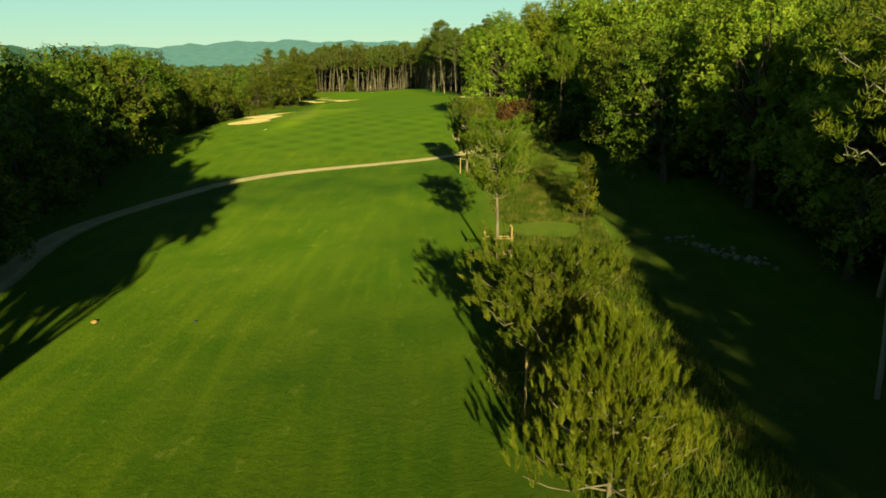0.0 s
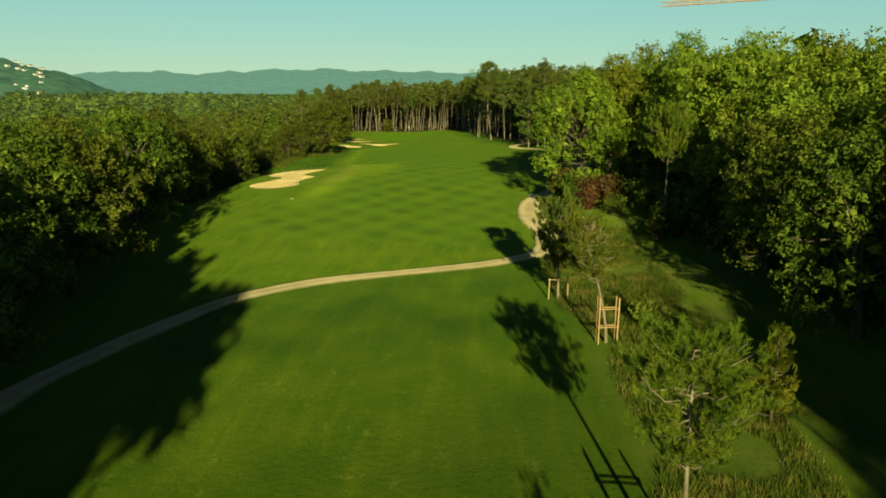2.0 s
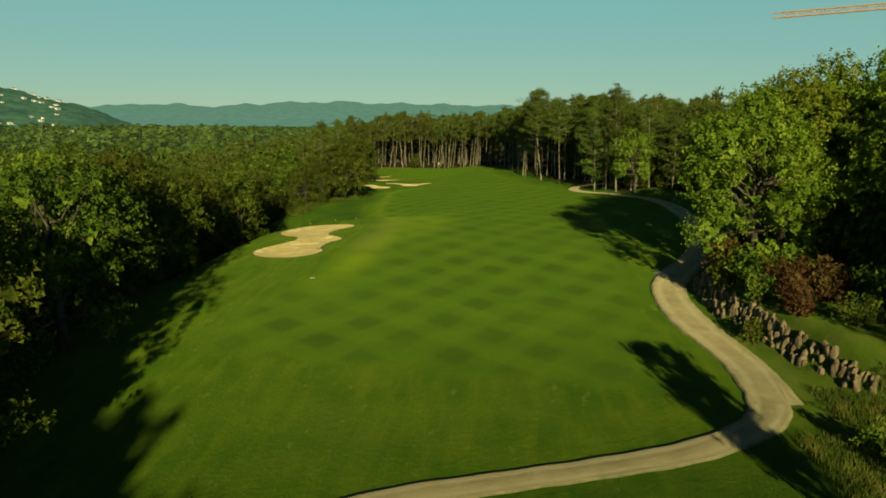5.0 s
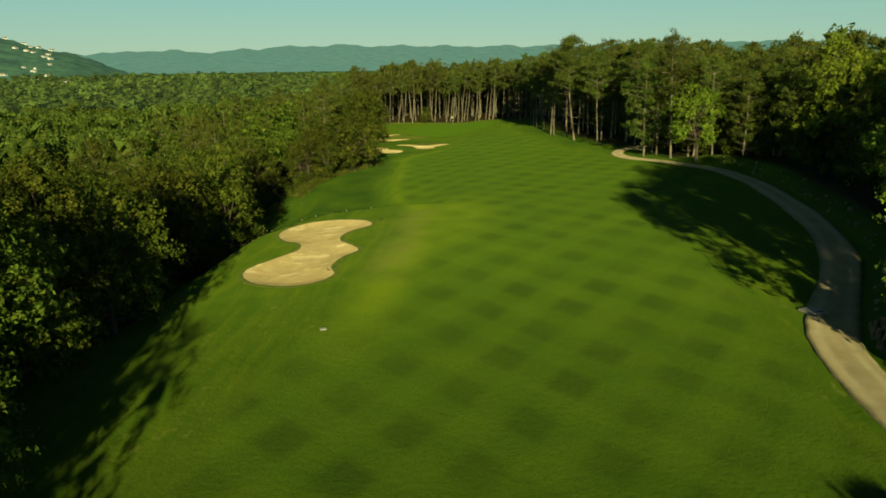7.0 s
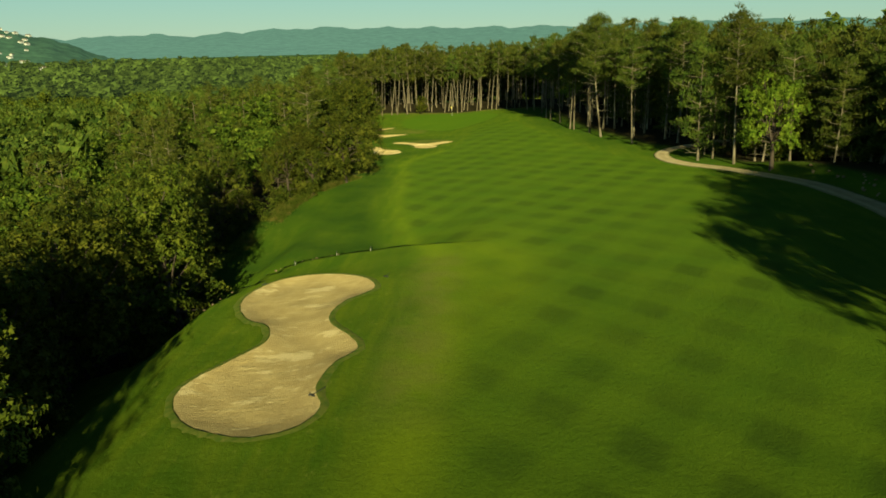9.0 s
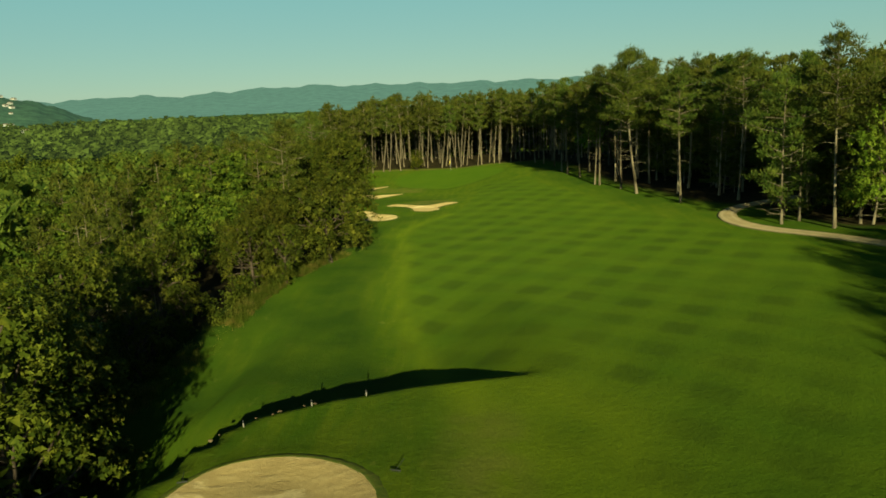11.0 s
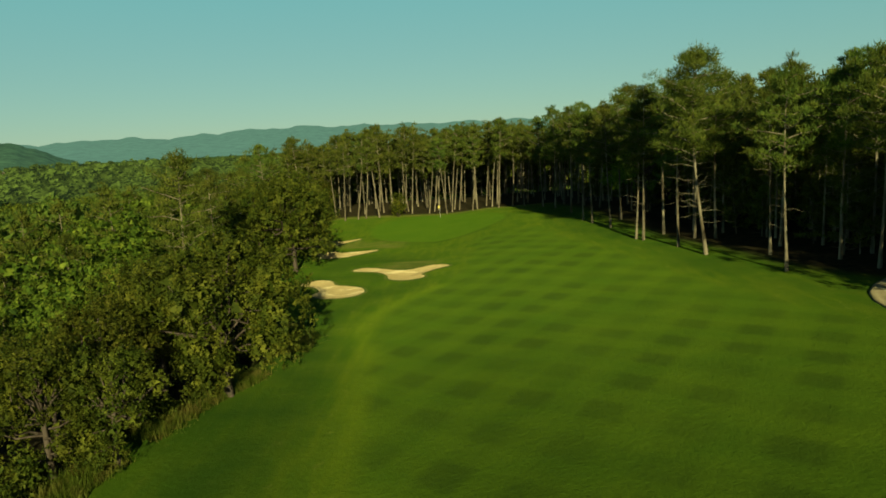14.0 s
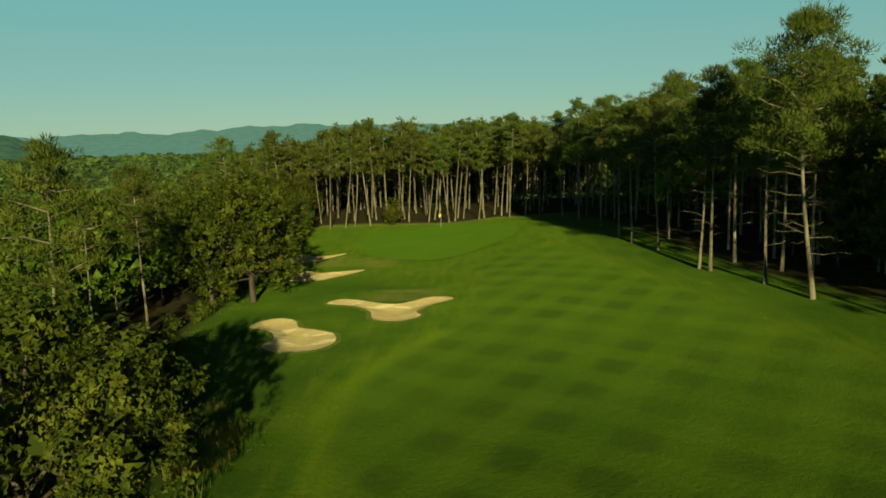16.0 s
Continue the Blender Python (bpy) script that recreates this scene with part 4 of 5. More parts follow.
def crown_mass(rng, leaves, size, broad):
    """One far crown as a lumpy heap of sprays: broad for oaks, narrow and tufted for pines."""
    k = 7 if broad else 5
    lump = rand_dirs(rng, k, 0.5) * ([1.5, 1.5, 1.3] if broad else [0.9, 0.9, 1.5]) + [0, 0, 6.6 if broad else 7.6]
    d = rand_dirs(rng, leaves, 0.45)
    at = lump[rng.integers(k, size=leaves)] + d * rng.uniform(0.75, 1.25, (leaves, 1)) * ([1.5, 1.5, 1.2] if broad else [1.0, 1.0, 0.9])
    n = max(6, leaves // 10)
    inner = lump[rng.integers(k, size=n)] - [0, 0, 1.0] + rng.normal(size=(n, 3)) * 0.5
    return joined([leaf_quads(rng, at, d + [0, 0, 0.2], size, 0.7, 0.6), leaf_quads(rng, inner, rand_dirs(rng, n), 2.2, 0.8)])


def far_forest():
    """The wooded valley: crowns without number, finer where the flight passes nearer."""
    rng = np.random.default_rng(9)
    near, mid, far = ([crown_mass(rng, n, size, k < 3) for k in range(6)] for n, size in ((300, 0.42), (110, 0.72), (34, 1.5)))

    def band(base, x0, x1, y0, y1, step, inside, seed, grow):
        pts, rng = scattered(x0, x1, y0, y1, step, seed)
        x, y = pts[:, 0], pts[:, 1]
        pts = pts[inside(x, y) & (((x + 168) / 26) ** 2 + ((y - 312) / 16) ** 2 > 1) & (rng.uniform(size=len(x)) > 0.06)]
        ground = plain(pts[:, 0], pts[:, 1])
        piny = wave(pts[:, 0], pts[:, 1], 45, 1.0) + rng.normal(size=len(pts)) * 0.35 > -0.05
        for (x, y), z, p in zip(pts, ground, piny):
            v, f = base[rng.integers(3) + 3 * int(p)]
            k = rng.uniform(0.75, 1.2) ** 1.4 * 1.3 * grow
            a = rng.uniform(0, 6.28)
            c, s = math.cos(a) * k, math.sin(a) * k
            m = np.array([[c, -s, 0], [s, c, 0], [0, 0, k * rng.uniform(0.85, 1.15) / grow**0.6]])
            heaps[2 if base is far and y > 300 else int(p)].append((v @ m.T + [x, y, z - 0.5], f))

    heaps = ([], [], [])
    woods = lambda x, y: np.where(y < 300, wood_left(y) - x > 44, (x < -64) | (y > 340))
    seen = lambda x, y: y > -1.4 * x - 30
    reach = lambda x, y: np.hypot(x + 10, y - 60)
    band(near, -260, 70, 60, 420, 6.3, lambda x, y: woods(x, y) & seen(x, y) & (x < 40) & (reach(x, y) < 330), 91, 1.0)
    band(mid, -420, 170, 60, 700, 8.5, lambda x, y: woods(x, y) & seen(x, y) & (reach(x, y) >= 330) & (reach(x, y) < 620) & (x < 60 + 0.2 * y), 92, 1.25)
    band(far, -1100, 420, 300, 1500, 17.0, lambda x, y: seen(x, y) & (reach(x, y) >= 620) & (reach(x, y) < 1350), 93, 2.1)
    band(far, -300, -60, -60, 420, 11.0, lambda x, y: woods(x, y) & ~seen(x, y), 94, 1.5)
    band(mid, 44, 180, -60, 330, 8.5, lambda x, y: x - wood_right(y) > 35, 95, 1.3)
    tagged(new("far_woods", quads_mesh("far_woods", *joined(heaps[0]), OAK)), "endless green canopy of the wooded valley", "forest", kind="stuff")
    tagged(new("far_pines", quads_mesh("far_pines", *joined(heaps[1]), PINE)), "olive-green pines scattered through the wooded valley", "forest", kind="stuff")
    # the farthest crowns carry their haze as a slight glow of the leaves
    tagged(new("backdrop_3", quads_mesh("backdrop_3", *joined(heaps[2]), hill_material("distant_canopy_haze_glow", (0.045, 0.062, 0.012), (0.2, 0.26, 0.13), 0.07, 0.012))), "hazy far end of the wooded valley", "forest", kind="structure")


far_forest()


# ---- far hills ----
def crags(d, seed):
    """Unevenness of a ridge, by bearing in degrees."""
    return 5.5 * np.sin(1.7 * d + seed) + 3.5 * np.sin(4.1 * d) + 2.0 * np.sin(9.3 * d + 1) + 1.2 * np.sin(23 * d)


def hills(name, az, crest, r0, r1, r2, material, label, seed, rugged):
    a = np.radians(np.linspace(az[0], az[-1], 260))
    r = np.concatenate([np.linspace(r0, r1, 14), np.linspace(r1, r2, 6)[1:]])
    aa, rr = np.meshgrid(a, r)
    x, y = rr * np.sin(aa), rr * np.cos(aa)
    top = curve(np.degrees(aa), az, crest)
    d = np.degrees(aa)
    top = top + rugged * crags(d, seed)
    up = np.where(rr <= r1, ease((rr - r0) / (r1 - r0)), 1 - ease((rr - r1) / (r2 - r1)))
    z = -36 + (top + 36) * up + (5.0 * wave(x, y, 75, seed) + 2.0 * wave(x, y, 26, seed + 1)) * up
    n = len(a)
    i, j = np.meshgrid(np.arange(n - 1), np.arange(len(r) - 1))
    k = (j * n + i).ravel()
    me = quads_mesh(name, np.stack([x, y, z], -1).reshape(-1, 3), np.stack([k, k + 1, k + n + 1, k + n], -1), material, True)
    tagged(new(name, me), label, "hills", kind="structure")


# the haze over both ridges is emission in their own material
hills("backdrop_1", [-75, -50, -34, -30.5, -28, -25, -22, -18, -14, -11, -8, -4, 0, 10, 60], [52, 32, 26, 22, 18, 26, 23, 34, 44, 47, 43, 40, 38, 44, 52], 2100, 3500, 4200, hill_material("far_hill_haze_glow", (0.02, 0.04, 0.03), (0.21, 0.34, 0.285), 0.55), "long hazy blue-green ridge of wooded hills", 2.0, 0.75)
NEAR_AZ, NEAR_CREST = [-80, -62, -50, -42, -37, -33, -30, -27, -25], [10, 40, 70, 76, 70, 50, 28, 2, -36]
hills("backdrop_2", NEAR_AZ, NEAR_CREST, 1350, 1850, 2400, hill_material("near_hill_haze_glow", (0.03, 0.055, 0.025), (0.14, 0.24, 0.17), 0.27), "wooded hillside dotted with pale houses", 0.2, 0.35)


# ---- the strip of young trees beside the fairway ----
def wood_material(name, a, b):
    m = Mat(name, 0.75, 0.25)
    n = m.noise(5.0, 4.0, 0.6, stretch=((1.0, 1.0, 0.15), (0, 0, 0)))
    m.colour(m.mix(n, a, b)).bump(n, 0.4, 0.01)
    return m.m


STAKE = wood_material("stake_wood", (0.36, 0.22, 0.09), (0.55, 0.36, 0.16))


def bar(a, b, r, name, parent, sides=8):
    """A round pole from a to b, with slightly rounded ends."""
    a, b = np.array(a, float), np.array(b, float)
    d = (b - a) / np.linalg.norm(b - a)
    line = [a, a + d * 0.01, a + d * 0.03, b - d * 0.03, b - d * 0.01, b]
    return part(name, quads_mesh(name, *tube(line, [0.3 * r, 0.85 * r, r, r, 0.85 * r, 0.3 * r], sides), STAKE, True), parent)


def tree_guard(x, y, tall, half, rails, label, posts=4, turn=0.0, deep=0.3):
    """Upright posts about a young tree, tied by rails."""
    z = ground_at(x, y)
    root = thing("tree_guard", pose(x, y, z, 0, 0, turn), label, "tree stakes", "stakes round the young trees")
    feet = [(-half, -half * deep), (half, -half * deep), (half, half * deep), (-half, half * deep)][:posts]
    lean = np.random.default_rng(int(x * 10 + y)).normal(size=(4, 2)) * 0.02
    tops = [(fx + lx, fy + ly, tall) for (fx, fy), (lx, ly) in zip(feet, lean)]
    for (fx, fy), t in zip(feet, tops):
        bar((fx, fy, -0.3), t, 0.045, "post", root)
    for h in rails:
        for k in range(posts if posts > 3 else posts - 1):
            (ax, ay), (bx, by) = feet[k], feet[(k + 1) % posts]
            bar((ax * 1.12, ay * 1.12, h), (bx * 1.12, by * 1.12, h), 0.035, "rail", root, 6)


def young_pine(seed, tall, spread, boughs, candles, length, count, material, low=0.12, cone=True, lean=(0, 0), crown_mid=0.6, tight=0.75, thick=0.024, upright=0.9):
    """A young pine: upcurved boughs set with upright candles of needles."""
    rng = np.random.default_rng(seed)
    t = np.linspace(0, 1, 8)
    stem = np.stack([lean[0] * t**1.5 * tall, lean[1] * t**1.5 * tall, tall * 0.97 * t - 0.3 * (t == 0)], -1)
    wood = [tube(stem, (0.012 * tall + 0.02) * (1 - 0.85 * t), 7)]
    at, way = [], []
    for k in range(boughs):
        f = (k + rng.uniform()) / boughs
        h = tall * (low + (0.98 - low) * f)
        a = k * 2.4 + rng.uniform(-0.5, 0.5)
        if cone:
            reach = spread * (1 - f) ** 0.75 * rng.uniform(0.75, 1.1) + 0.12
        else:
            reach = spread * math.sqrt(max(0.05, 1 - ((f - crown_mid) / 0.62) ** 2)) * rng.uniform(0.6, 1.1)
        p = np.array([np.interp(h, stem[:, 2], stem[:, j]) for j in range(3)])
        q = p + np.array([math.cos(a) * reach, math.sin(a) * reach, reach * rng.uniform(0.2, 0.6)])
        wood.append(limb(rng, p, q, 0.03, 0.01, -0.12 * reach, 5, 4))
        n = max(3, int(candles * (0.4 + reach / spread)))
        s = rng.uniform(0.3, 1.05, n)[:, None]
        c = p + (q - p) * s + rng.normal(size=(n, 3)) * [0.13 * spread, 0.13 * spread, 0.06 * spread]
        at.append(c)
        d = (q - p) / (np.linalg.norm(q - p) + 1e-9) * (1.4 - upright) + np.array([0, 0, upright])
        way.append(np.repeat(d[None], n, 0) + 0.2 * rng.normal(size=(n, 3)))
    at, way = np.concatenate(at), np.concatenate(way)
    way /= np.linalg.norm(way, axis=1)[:, None]
    # each candle: needles along a short upright shoot
    rep = np.repeat(np.arange(len(at)), count)
    along = rng.uniform(0, 1, len(rep))[:, None] * length * 1.1
    base = at[rep] + way[rep] * along
    d = way[rep] * 0.9 + rand_dirs(rng, len(rep)) * tight
    d /= np.linalg.norm(d, axis=1)[:, None]
    w = np.cross(d, rng.normal(size=d.shape))
    w /= np.linalg.norm(w, axis=1)[:, None] + 1e-9
    ln = (length * rng.uniform(0.5, 0.9, len(rep)))[:, None]
    leaves = np.stack([base - w * thick, base + w * thick, base + d * ln], 1).reshape(-1, 3)
    return Plant(joined(wood), (leaves, np.arange(len(leaves)).reshape(-1, 3)), PINE_BARK, material)


BOTTOM = young_pine(80, 4.9, 2.5, 60, 14, 0.34, 70, YOUNG_PINE, 0.04, tight=0.42, thick=0.012, upright=1.15)
tree("young_pine", BOTTOM, 5.2, 17.9, "bushy young pine with bright upright candles", "tree", "young trees beside the fairway", 1.0, 30)
tree("young_pine", young_pine(81, 5.0, 2.5, 60, 14, 0.27, 56, SPARSE_PINE, 0.42, False, crown_mid=0.6, tight=0.6, thick=0.012), 4.05, 22.9, "young umbrella pine with a spreading olive-green crown", "tree", "young trees beside the fairway", 1.0, 110)
tree_guard(4.05, 22.9, 2.2, 0.6, (), "three upright wooden stakes round a young pine", 3)
tree("young_pine", young_pine(82, 7.6, 1.8, 52, 11, 0.28, 48, SPARSE_PINE, 0.5, False, (0.02, 0.0), 0.55, thick=0.013), 3.5, 39.4, "tall young pine with sparse olive crown in a stake frame", "tree", "young trees beside the fairway", 1.0, 200)
tree_guard(3.5, 39.4, 2.4, 0.7, (0.9, 1.75), "square frame of pale wooden stakes with two tiers of rails")
tree("young_pine", young_pine(83, 6.5, 1.35, 52, 6, 0.28, 36, SPARSE_PINE, 0.5, False, (-0.25, 0.03), 0.55, thick=0.012), 4.3, 59.0, "leaning young pine with wind-swept bare twigs", "tree", "young trees beside the fairway", 1.0, 0)
tree_guard(4.3, 59.0, 2.5, 0.52, (0.9, 1.9), "square frame of pale wooden stakes with two tiers of rails", 4, 12)
tree("young_pine", young_pine(84, 6.0, 1.6, 46, 16, 0.28, 44, PINE, 0.3, False, crown_mid=0.6), 2.4, 66.9, "dense dark young pine tied to short stakes", "tree", "young trees beside the fairway", 1.0, 75)
tree_guard(2.4, 66.9, 1.35, 0.6, (1.25,), "three short wooden stakes with a top rail", 3)
tree("young_pine", young_pine(85, 9.6, 1.9, 56, 14, 0.36, 46, SPARSE_PINE, 0.55, False, crown_mid=0.55, tight=0.5, thick=0.014, upright=1.1), 12.8, 84.5, "round-headed pine with upright yellow-green shoots", "tree", "young trees beside the fairway", 1.0, 75)
tree("young_pine", young_pine(86, 4.4, 0.95, 44, 9, 0.24, 20, YOUNG_PINE, 0.04), 9.8, 50.0, "narrow dark green conifer bush in the rough", "shrub", "young trees beside the fairway", 0.95, 10)
for k, (x, y, s, m, label) in enumerate(((7.4, 35.6, (0.6, 0.6, 1.05), OAK, "upright egg-shaped green bush in the tall grass"), (7.4, 34.9, 0.3, RUST_LEAF, "low rust-brown shoots at the foot of a bush"), (6.6, 27.5, 0.5, OAK_LIGHT, "leafy green bush in the tall grass"), (6.8, 60.5, 0.9, OAK, "dark bush in the rough grass"), (5.4, 72.5, 0.9, OAK, "low bush beside the gravel path"), (5.6, 99.3, 1.1, OAK, "green shrub on the stony bank"), (6.6, 96.8, 1.25, OAK, "green shrub on the stony bank"), (8.3, 95.2, 1.2, RUST_LEAF, "rust-brown shrub on the stony bank"), (10.2, 94.6, 1.3, RUST_LEAF, "rust-brown shrub on the stony bank"), (7.6, 99.0, 1.4, OAK_LIGHT, "green shrub on the stony bank"), (9.6, 98.2, 1.3, OAK_LIGHT, "green shrub on the stony bank"), (12.2, 92.8, 1.2, OAK, "green shrub on the stony bank"), (5.0, 92.0, 0.7, OAK, "low green shrub above the stones"), (7.4, 91.4, 0.9, RUST_LEAF, "rust-brown shrub on the stony bank"), (6.1, 101.5, 1.2, RUST_LEAF, "rust-brown shrub on the stony bank"), (9.4, 89.0, 0.9, OAK, "low green shrub above the stones"), (4.8, 76.5, 0.7, OAK_LIGHT, "low bush beside the gravel path"), (6.2, 95.0, 0.85, OAK, "green shrub on the stony bank"), (7.2, 92.4, 0.8, RUST_LEAF, "rust-brown shrub on the stony bank"), (6.2, 104.0, 1.0, OAK, "green shrub on the stony bank"), (8.0, 108.0, 1.0, OAK, "green shrub on the stony bank"), (10.6, 113.5, 0.9, RUST_LEAF, "rust-brown shrub on the stony bank"), (12.0, 82.4, 1.3, OAK_DARK, "dark bush in the rough grass"), (13.8, 82.9, 1.5, OAK_DARK, "dark bush in the rough grass"), (15.6, 81.0, 1.4, OAK_DARK, "dark bush in the rough grass"), (14.8, 86.0, 1.4, OAK_DARK, "dark bush in the rough grass"))):
    tree("shrub", shrub(90 + k, 2.4, 1.6, 900, 0.24, m), x, y, label, "shrub", "shrubs of the rough and bank", s)


# pale dead-limbed tree before the dark wood
def pale_tree():
    rng = np.random.default_rng(99)
    t = np.linspace(0, 1, 10)
    stem = np.stack([0.18 * np.sin(5 * t) - 0.6 * t, 0.1 * np.sin(4 * t), 9.6 * t - 0.3 * (t == 0)], -1)
    wood = [tube(stem, 0.1 * (1 - 0.6 * t), 8)]
    tips = []
    for a, h, r, up in ((2.9, 9.2, 1.9, 2.2), (0.4, 9.3, 1.5, 2.6), (3.4, 8.0, 1.8, 0.3), (0.2, 6.6, 1.7, 0.5), (1.6, 9.4, 0.9, 2.9), (5.0, 7.2, 1.4, 0.9), (0.9, 4.4, 1.1, 0.3), (3.9, 9.0, 1.2, 1.6)):
        p = np.array([np.interp(h, stem[:, 2], stem[:, j]) for j in range(3)])
        q = p + [r * math.cos(a), r * math.sin(a), up]
        wood.append(limb(rng, p, q, 0.04, 0.014, 0.05, 6, 5))
        for _ in range(3):
            m = p + (q - p) * rng.uniform(0.4, 0.95)
            e = m + rng.normal(size=3) * [0.5, 0.5, 0.3] + [0, 0, 0.5]
            wood.append(limb(rng, m, e, 0.022, 0.007, 0, 4, 3))
            tips.append(e)
        tips.append(q)
    tips = np.array([p for p in tips if p[2] > 8.6])
    mids = np.repeat(tips, 5, 0) + rng.normal(size=(len(tips) * 5, 3)) * [0.55, 0.55, 0.4]
    return Plant(joined(wood), plumes(rng, mids, rng.uniform(0.25, 0.5, len(mids)), 40, 0.26, 0.02), PALE_BARK, SPARSE_PINE)


tree("pine_tree", pale_tree(), 15.3, 23.8, "thin tree with a pale bare trunk and sparse top", "tree", "", 1.0, 0)


# ---- tall grass of the rough ----
def blades(name, count, spots, tall, label, seed):
    rng = np.random.default_rng(seed)
    x, y, k = spots(rng, count)
    x, y, k = x[k], y[k], None
    z = height(x, y)
    n = len(x)
    per = 8
    bx, by = np.repeat(x, per) + rng.normal(size=n * per) * 0.13, np.repeat(y, per) + rng.normal(size=n * per) * 0.13
    base = np.stack([bx, by, np.repeat(z, per) - 0.04], -1)
    d = rng.normal(size=(n * per, 3)) * [0.28, 0.28, 0] + [0, 0, 1]
    ln = (tall * rng.uniform(0.4, 1.3, n * per) * np.repeat(rng.uniform(0.5, 1.3, n), per))[:, None]
    w = np.stack([-d[:, 1], d[:, 0], np.zeros(n * per)], -1) + rng.normal(size=(n * per, 3)) * [0.3, 0.3, 0]
    w /= np.linalg.norm(w, axis=1)[:, None] + 1e-9
    v = np.stack([base - w * 0.02, base + w * 0.02, base + d * ln], 1).reshape(-1, 3)
    tagged(new(name, quads_mesh(name, v, np.arange(len(v)).reshape(-1, 3), WEED)), label, "grass", kind="stuff")


def right_strip(rng, n):
    x, y = rng.uniform(2.4, 10.5, n), rng.uniform(12, 84, n)
    edge = 3.6 + 1.0 * np.sin(y / 7) + 0.6 * np.sin(y / 2.3) - 1.2 * (y > 60)
    keep = (x > edge) & (x < 13) & (wave(x, y, 2.4) > -0.6) & ~((y > 78) & (x < 5.2))
    return x, y, keep


def left_edge(rng, n):
    y = rng.uniform(70, 285, n)
    x = wood_left(y) + rng.uniform(-1.5, 2.2, n)
    return x, y, (x < wood_left(y) + 1.2 + 0.8 * np.sin(y / 3)) & (wave(x, y, 1.7) > -0.3)


blades("tall_grass", 24000, right_strip, 0.3, "tall green and straw-coloured grass of the rough", 21)
blades("edge_grass", 3000, left_edge, 0.14, "uncut grass at the foot of the wood", 22)


def fringe(rng, n):
    y = rng.uniform(148, 200, n)
    x = wood_left(y) + rng.uniform(-1.2, 1.0, n)
    return x, y, wave(x, y, 1.3) > -0.2


blades("fringe_grass", 3200, fringe, 0.55, "long unmown grass fringing the edge trees", 23)


# ---- stones ----
def stone_material():
    m = Mat("pale_stone", 0.9, 0.2)
    n = m.noise(2.5, 5.0, 0.65)
    info = m.t.nodes.new("ShaderNodeObjectInfo").outputs["Random"]
    c = m.mix(m.ramp(n, 0.35, 0.7), (0.15, 0.125, 0.095), (0.34, 0.3, 0.235))
    c = m.mix(m.math("MULTIPLY", info, 0.5), c, (0.3, 0.24, 0.17))
    m.colour(c).bump(n, 0.8, 0.05)
    return m.m


STONE = stone_material()


def stone_mesh(seed):
    bm = bmesh.new()
    bmesh.ops.create_icosphere(bm, subdivisions=2, radius=0.5)
    rng = np.random.default_rng(seed)
    cuts = [(Vector(rand_dirs(rng, 1)[0]), rng.uniform(0.28, 0.42)) for _ in range(9)]
    for v in bm.verts:
        for nrm, d in cuts:
            over = v.co.dot(nrm) - d
            if over > 0:
                v.co -= nrm * over * 0.9
        v.co *= 1 + 0.08 * noise.noise(v.co * 3 + Vector((seed, 0, 0)))
    me = bpy.data.meshes.new("stone")
    bm.to_mesh(me)
    bm.free()
    me.materials.append(STONE)
    return me


STONES = [stone_mesh(k) for k in range(5)]


def bank_rock():
    m = Mat("brown_bank_rock", 0.95, 0.15)
    n = m.noise(1.8, 6.0, 0.7)
    m.colour(m.mix(m.ramp(n, 0.35, 0.68), (0.1, 0.066, 0.036), (0.33, 0.24, 0.14))).bump(n, 1.0, 0.08)
    return m.m


BANK_STONES = []
for me in STONES:
    me = me.copy()
    me.materials[0] = bpy.data.materials.get("brown_bank_rock") or bank_rock()
    BANK_STONES.append(me)


def stone(x, y, size, label, group, rng, name="stone", up=0.15, meshes=STONES):
    ob = new(name, meshes[rng.integers(5)])
    ob.matrix_basis = pose(x, y, ground_at(x, y) + size * up, rng.uniform(-15, 15), rng.uniform(-15, 15), rng.uniform(0, 360))
    ob.scale = (size * rng.uniform(0.85, 1.3), size * rng.uniform(0.75, 1.1), size * rng.uniform(0.6, 0.95))
    return tagged(ob, label, "stone", group)


rng = np.random.default_rng(31)
for k in range(54):
    f = rng.uniform()
    stone(14.2 + 3.4 * f + rng.normal() * 0.35, 44.6 - 5.6 * f + rng.normal() * 0.5, rng.uniform(0.14, 0.42), "pale rough stone in a row across the shaded rough", "row of stones in the rough", rng)
for k in range(170):
    y = 83 + 24 * (k + rng.uniform()) / 170
    off = rng.uniform(0.1, 1.0)
    ob = stone(float(bank_foot(y)) + off, y, rng.uniform(0.42, 0.72), "upright slab of brown rock in the cut bank", "stones of the bank", rng, up=0.02, meshes=BANK_STONES)
    ob.scale = (ob.scale.x * 0.62, ob.scale.y * 0.7, ob.scale.z * 2.7)
for k in range(70):
    f = rng.uniform()
    y = 108 + 62 * f
    stone(float(bank_foot(y)) + 0.3 + abs(rng.normal()) * 0.6, y, rng.uniform(0.2, 0.5), "rough brown stone of the bank above the path", "stones of the bank", rng, up=0.05, meshes=BANK_STONES)
for k in range(13):
    x = -37.4 + 7.5 * rng.uniform()
    y = float(curve(x, [-48, -38, -36, -34.5, -31, -27], [128, 131.5, 135, 140, 142.9, 143.9]))
    stone(x + rng.normal() * 0.1, y - 0.15 + rng.normal() * 0.1, rng.uniform(0.1, 0.22), "pale stone edging the terrace behind the bunker", "stones edging the terrace", rng, up=0.02, meshes=BANK_STONES)


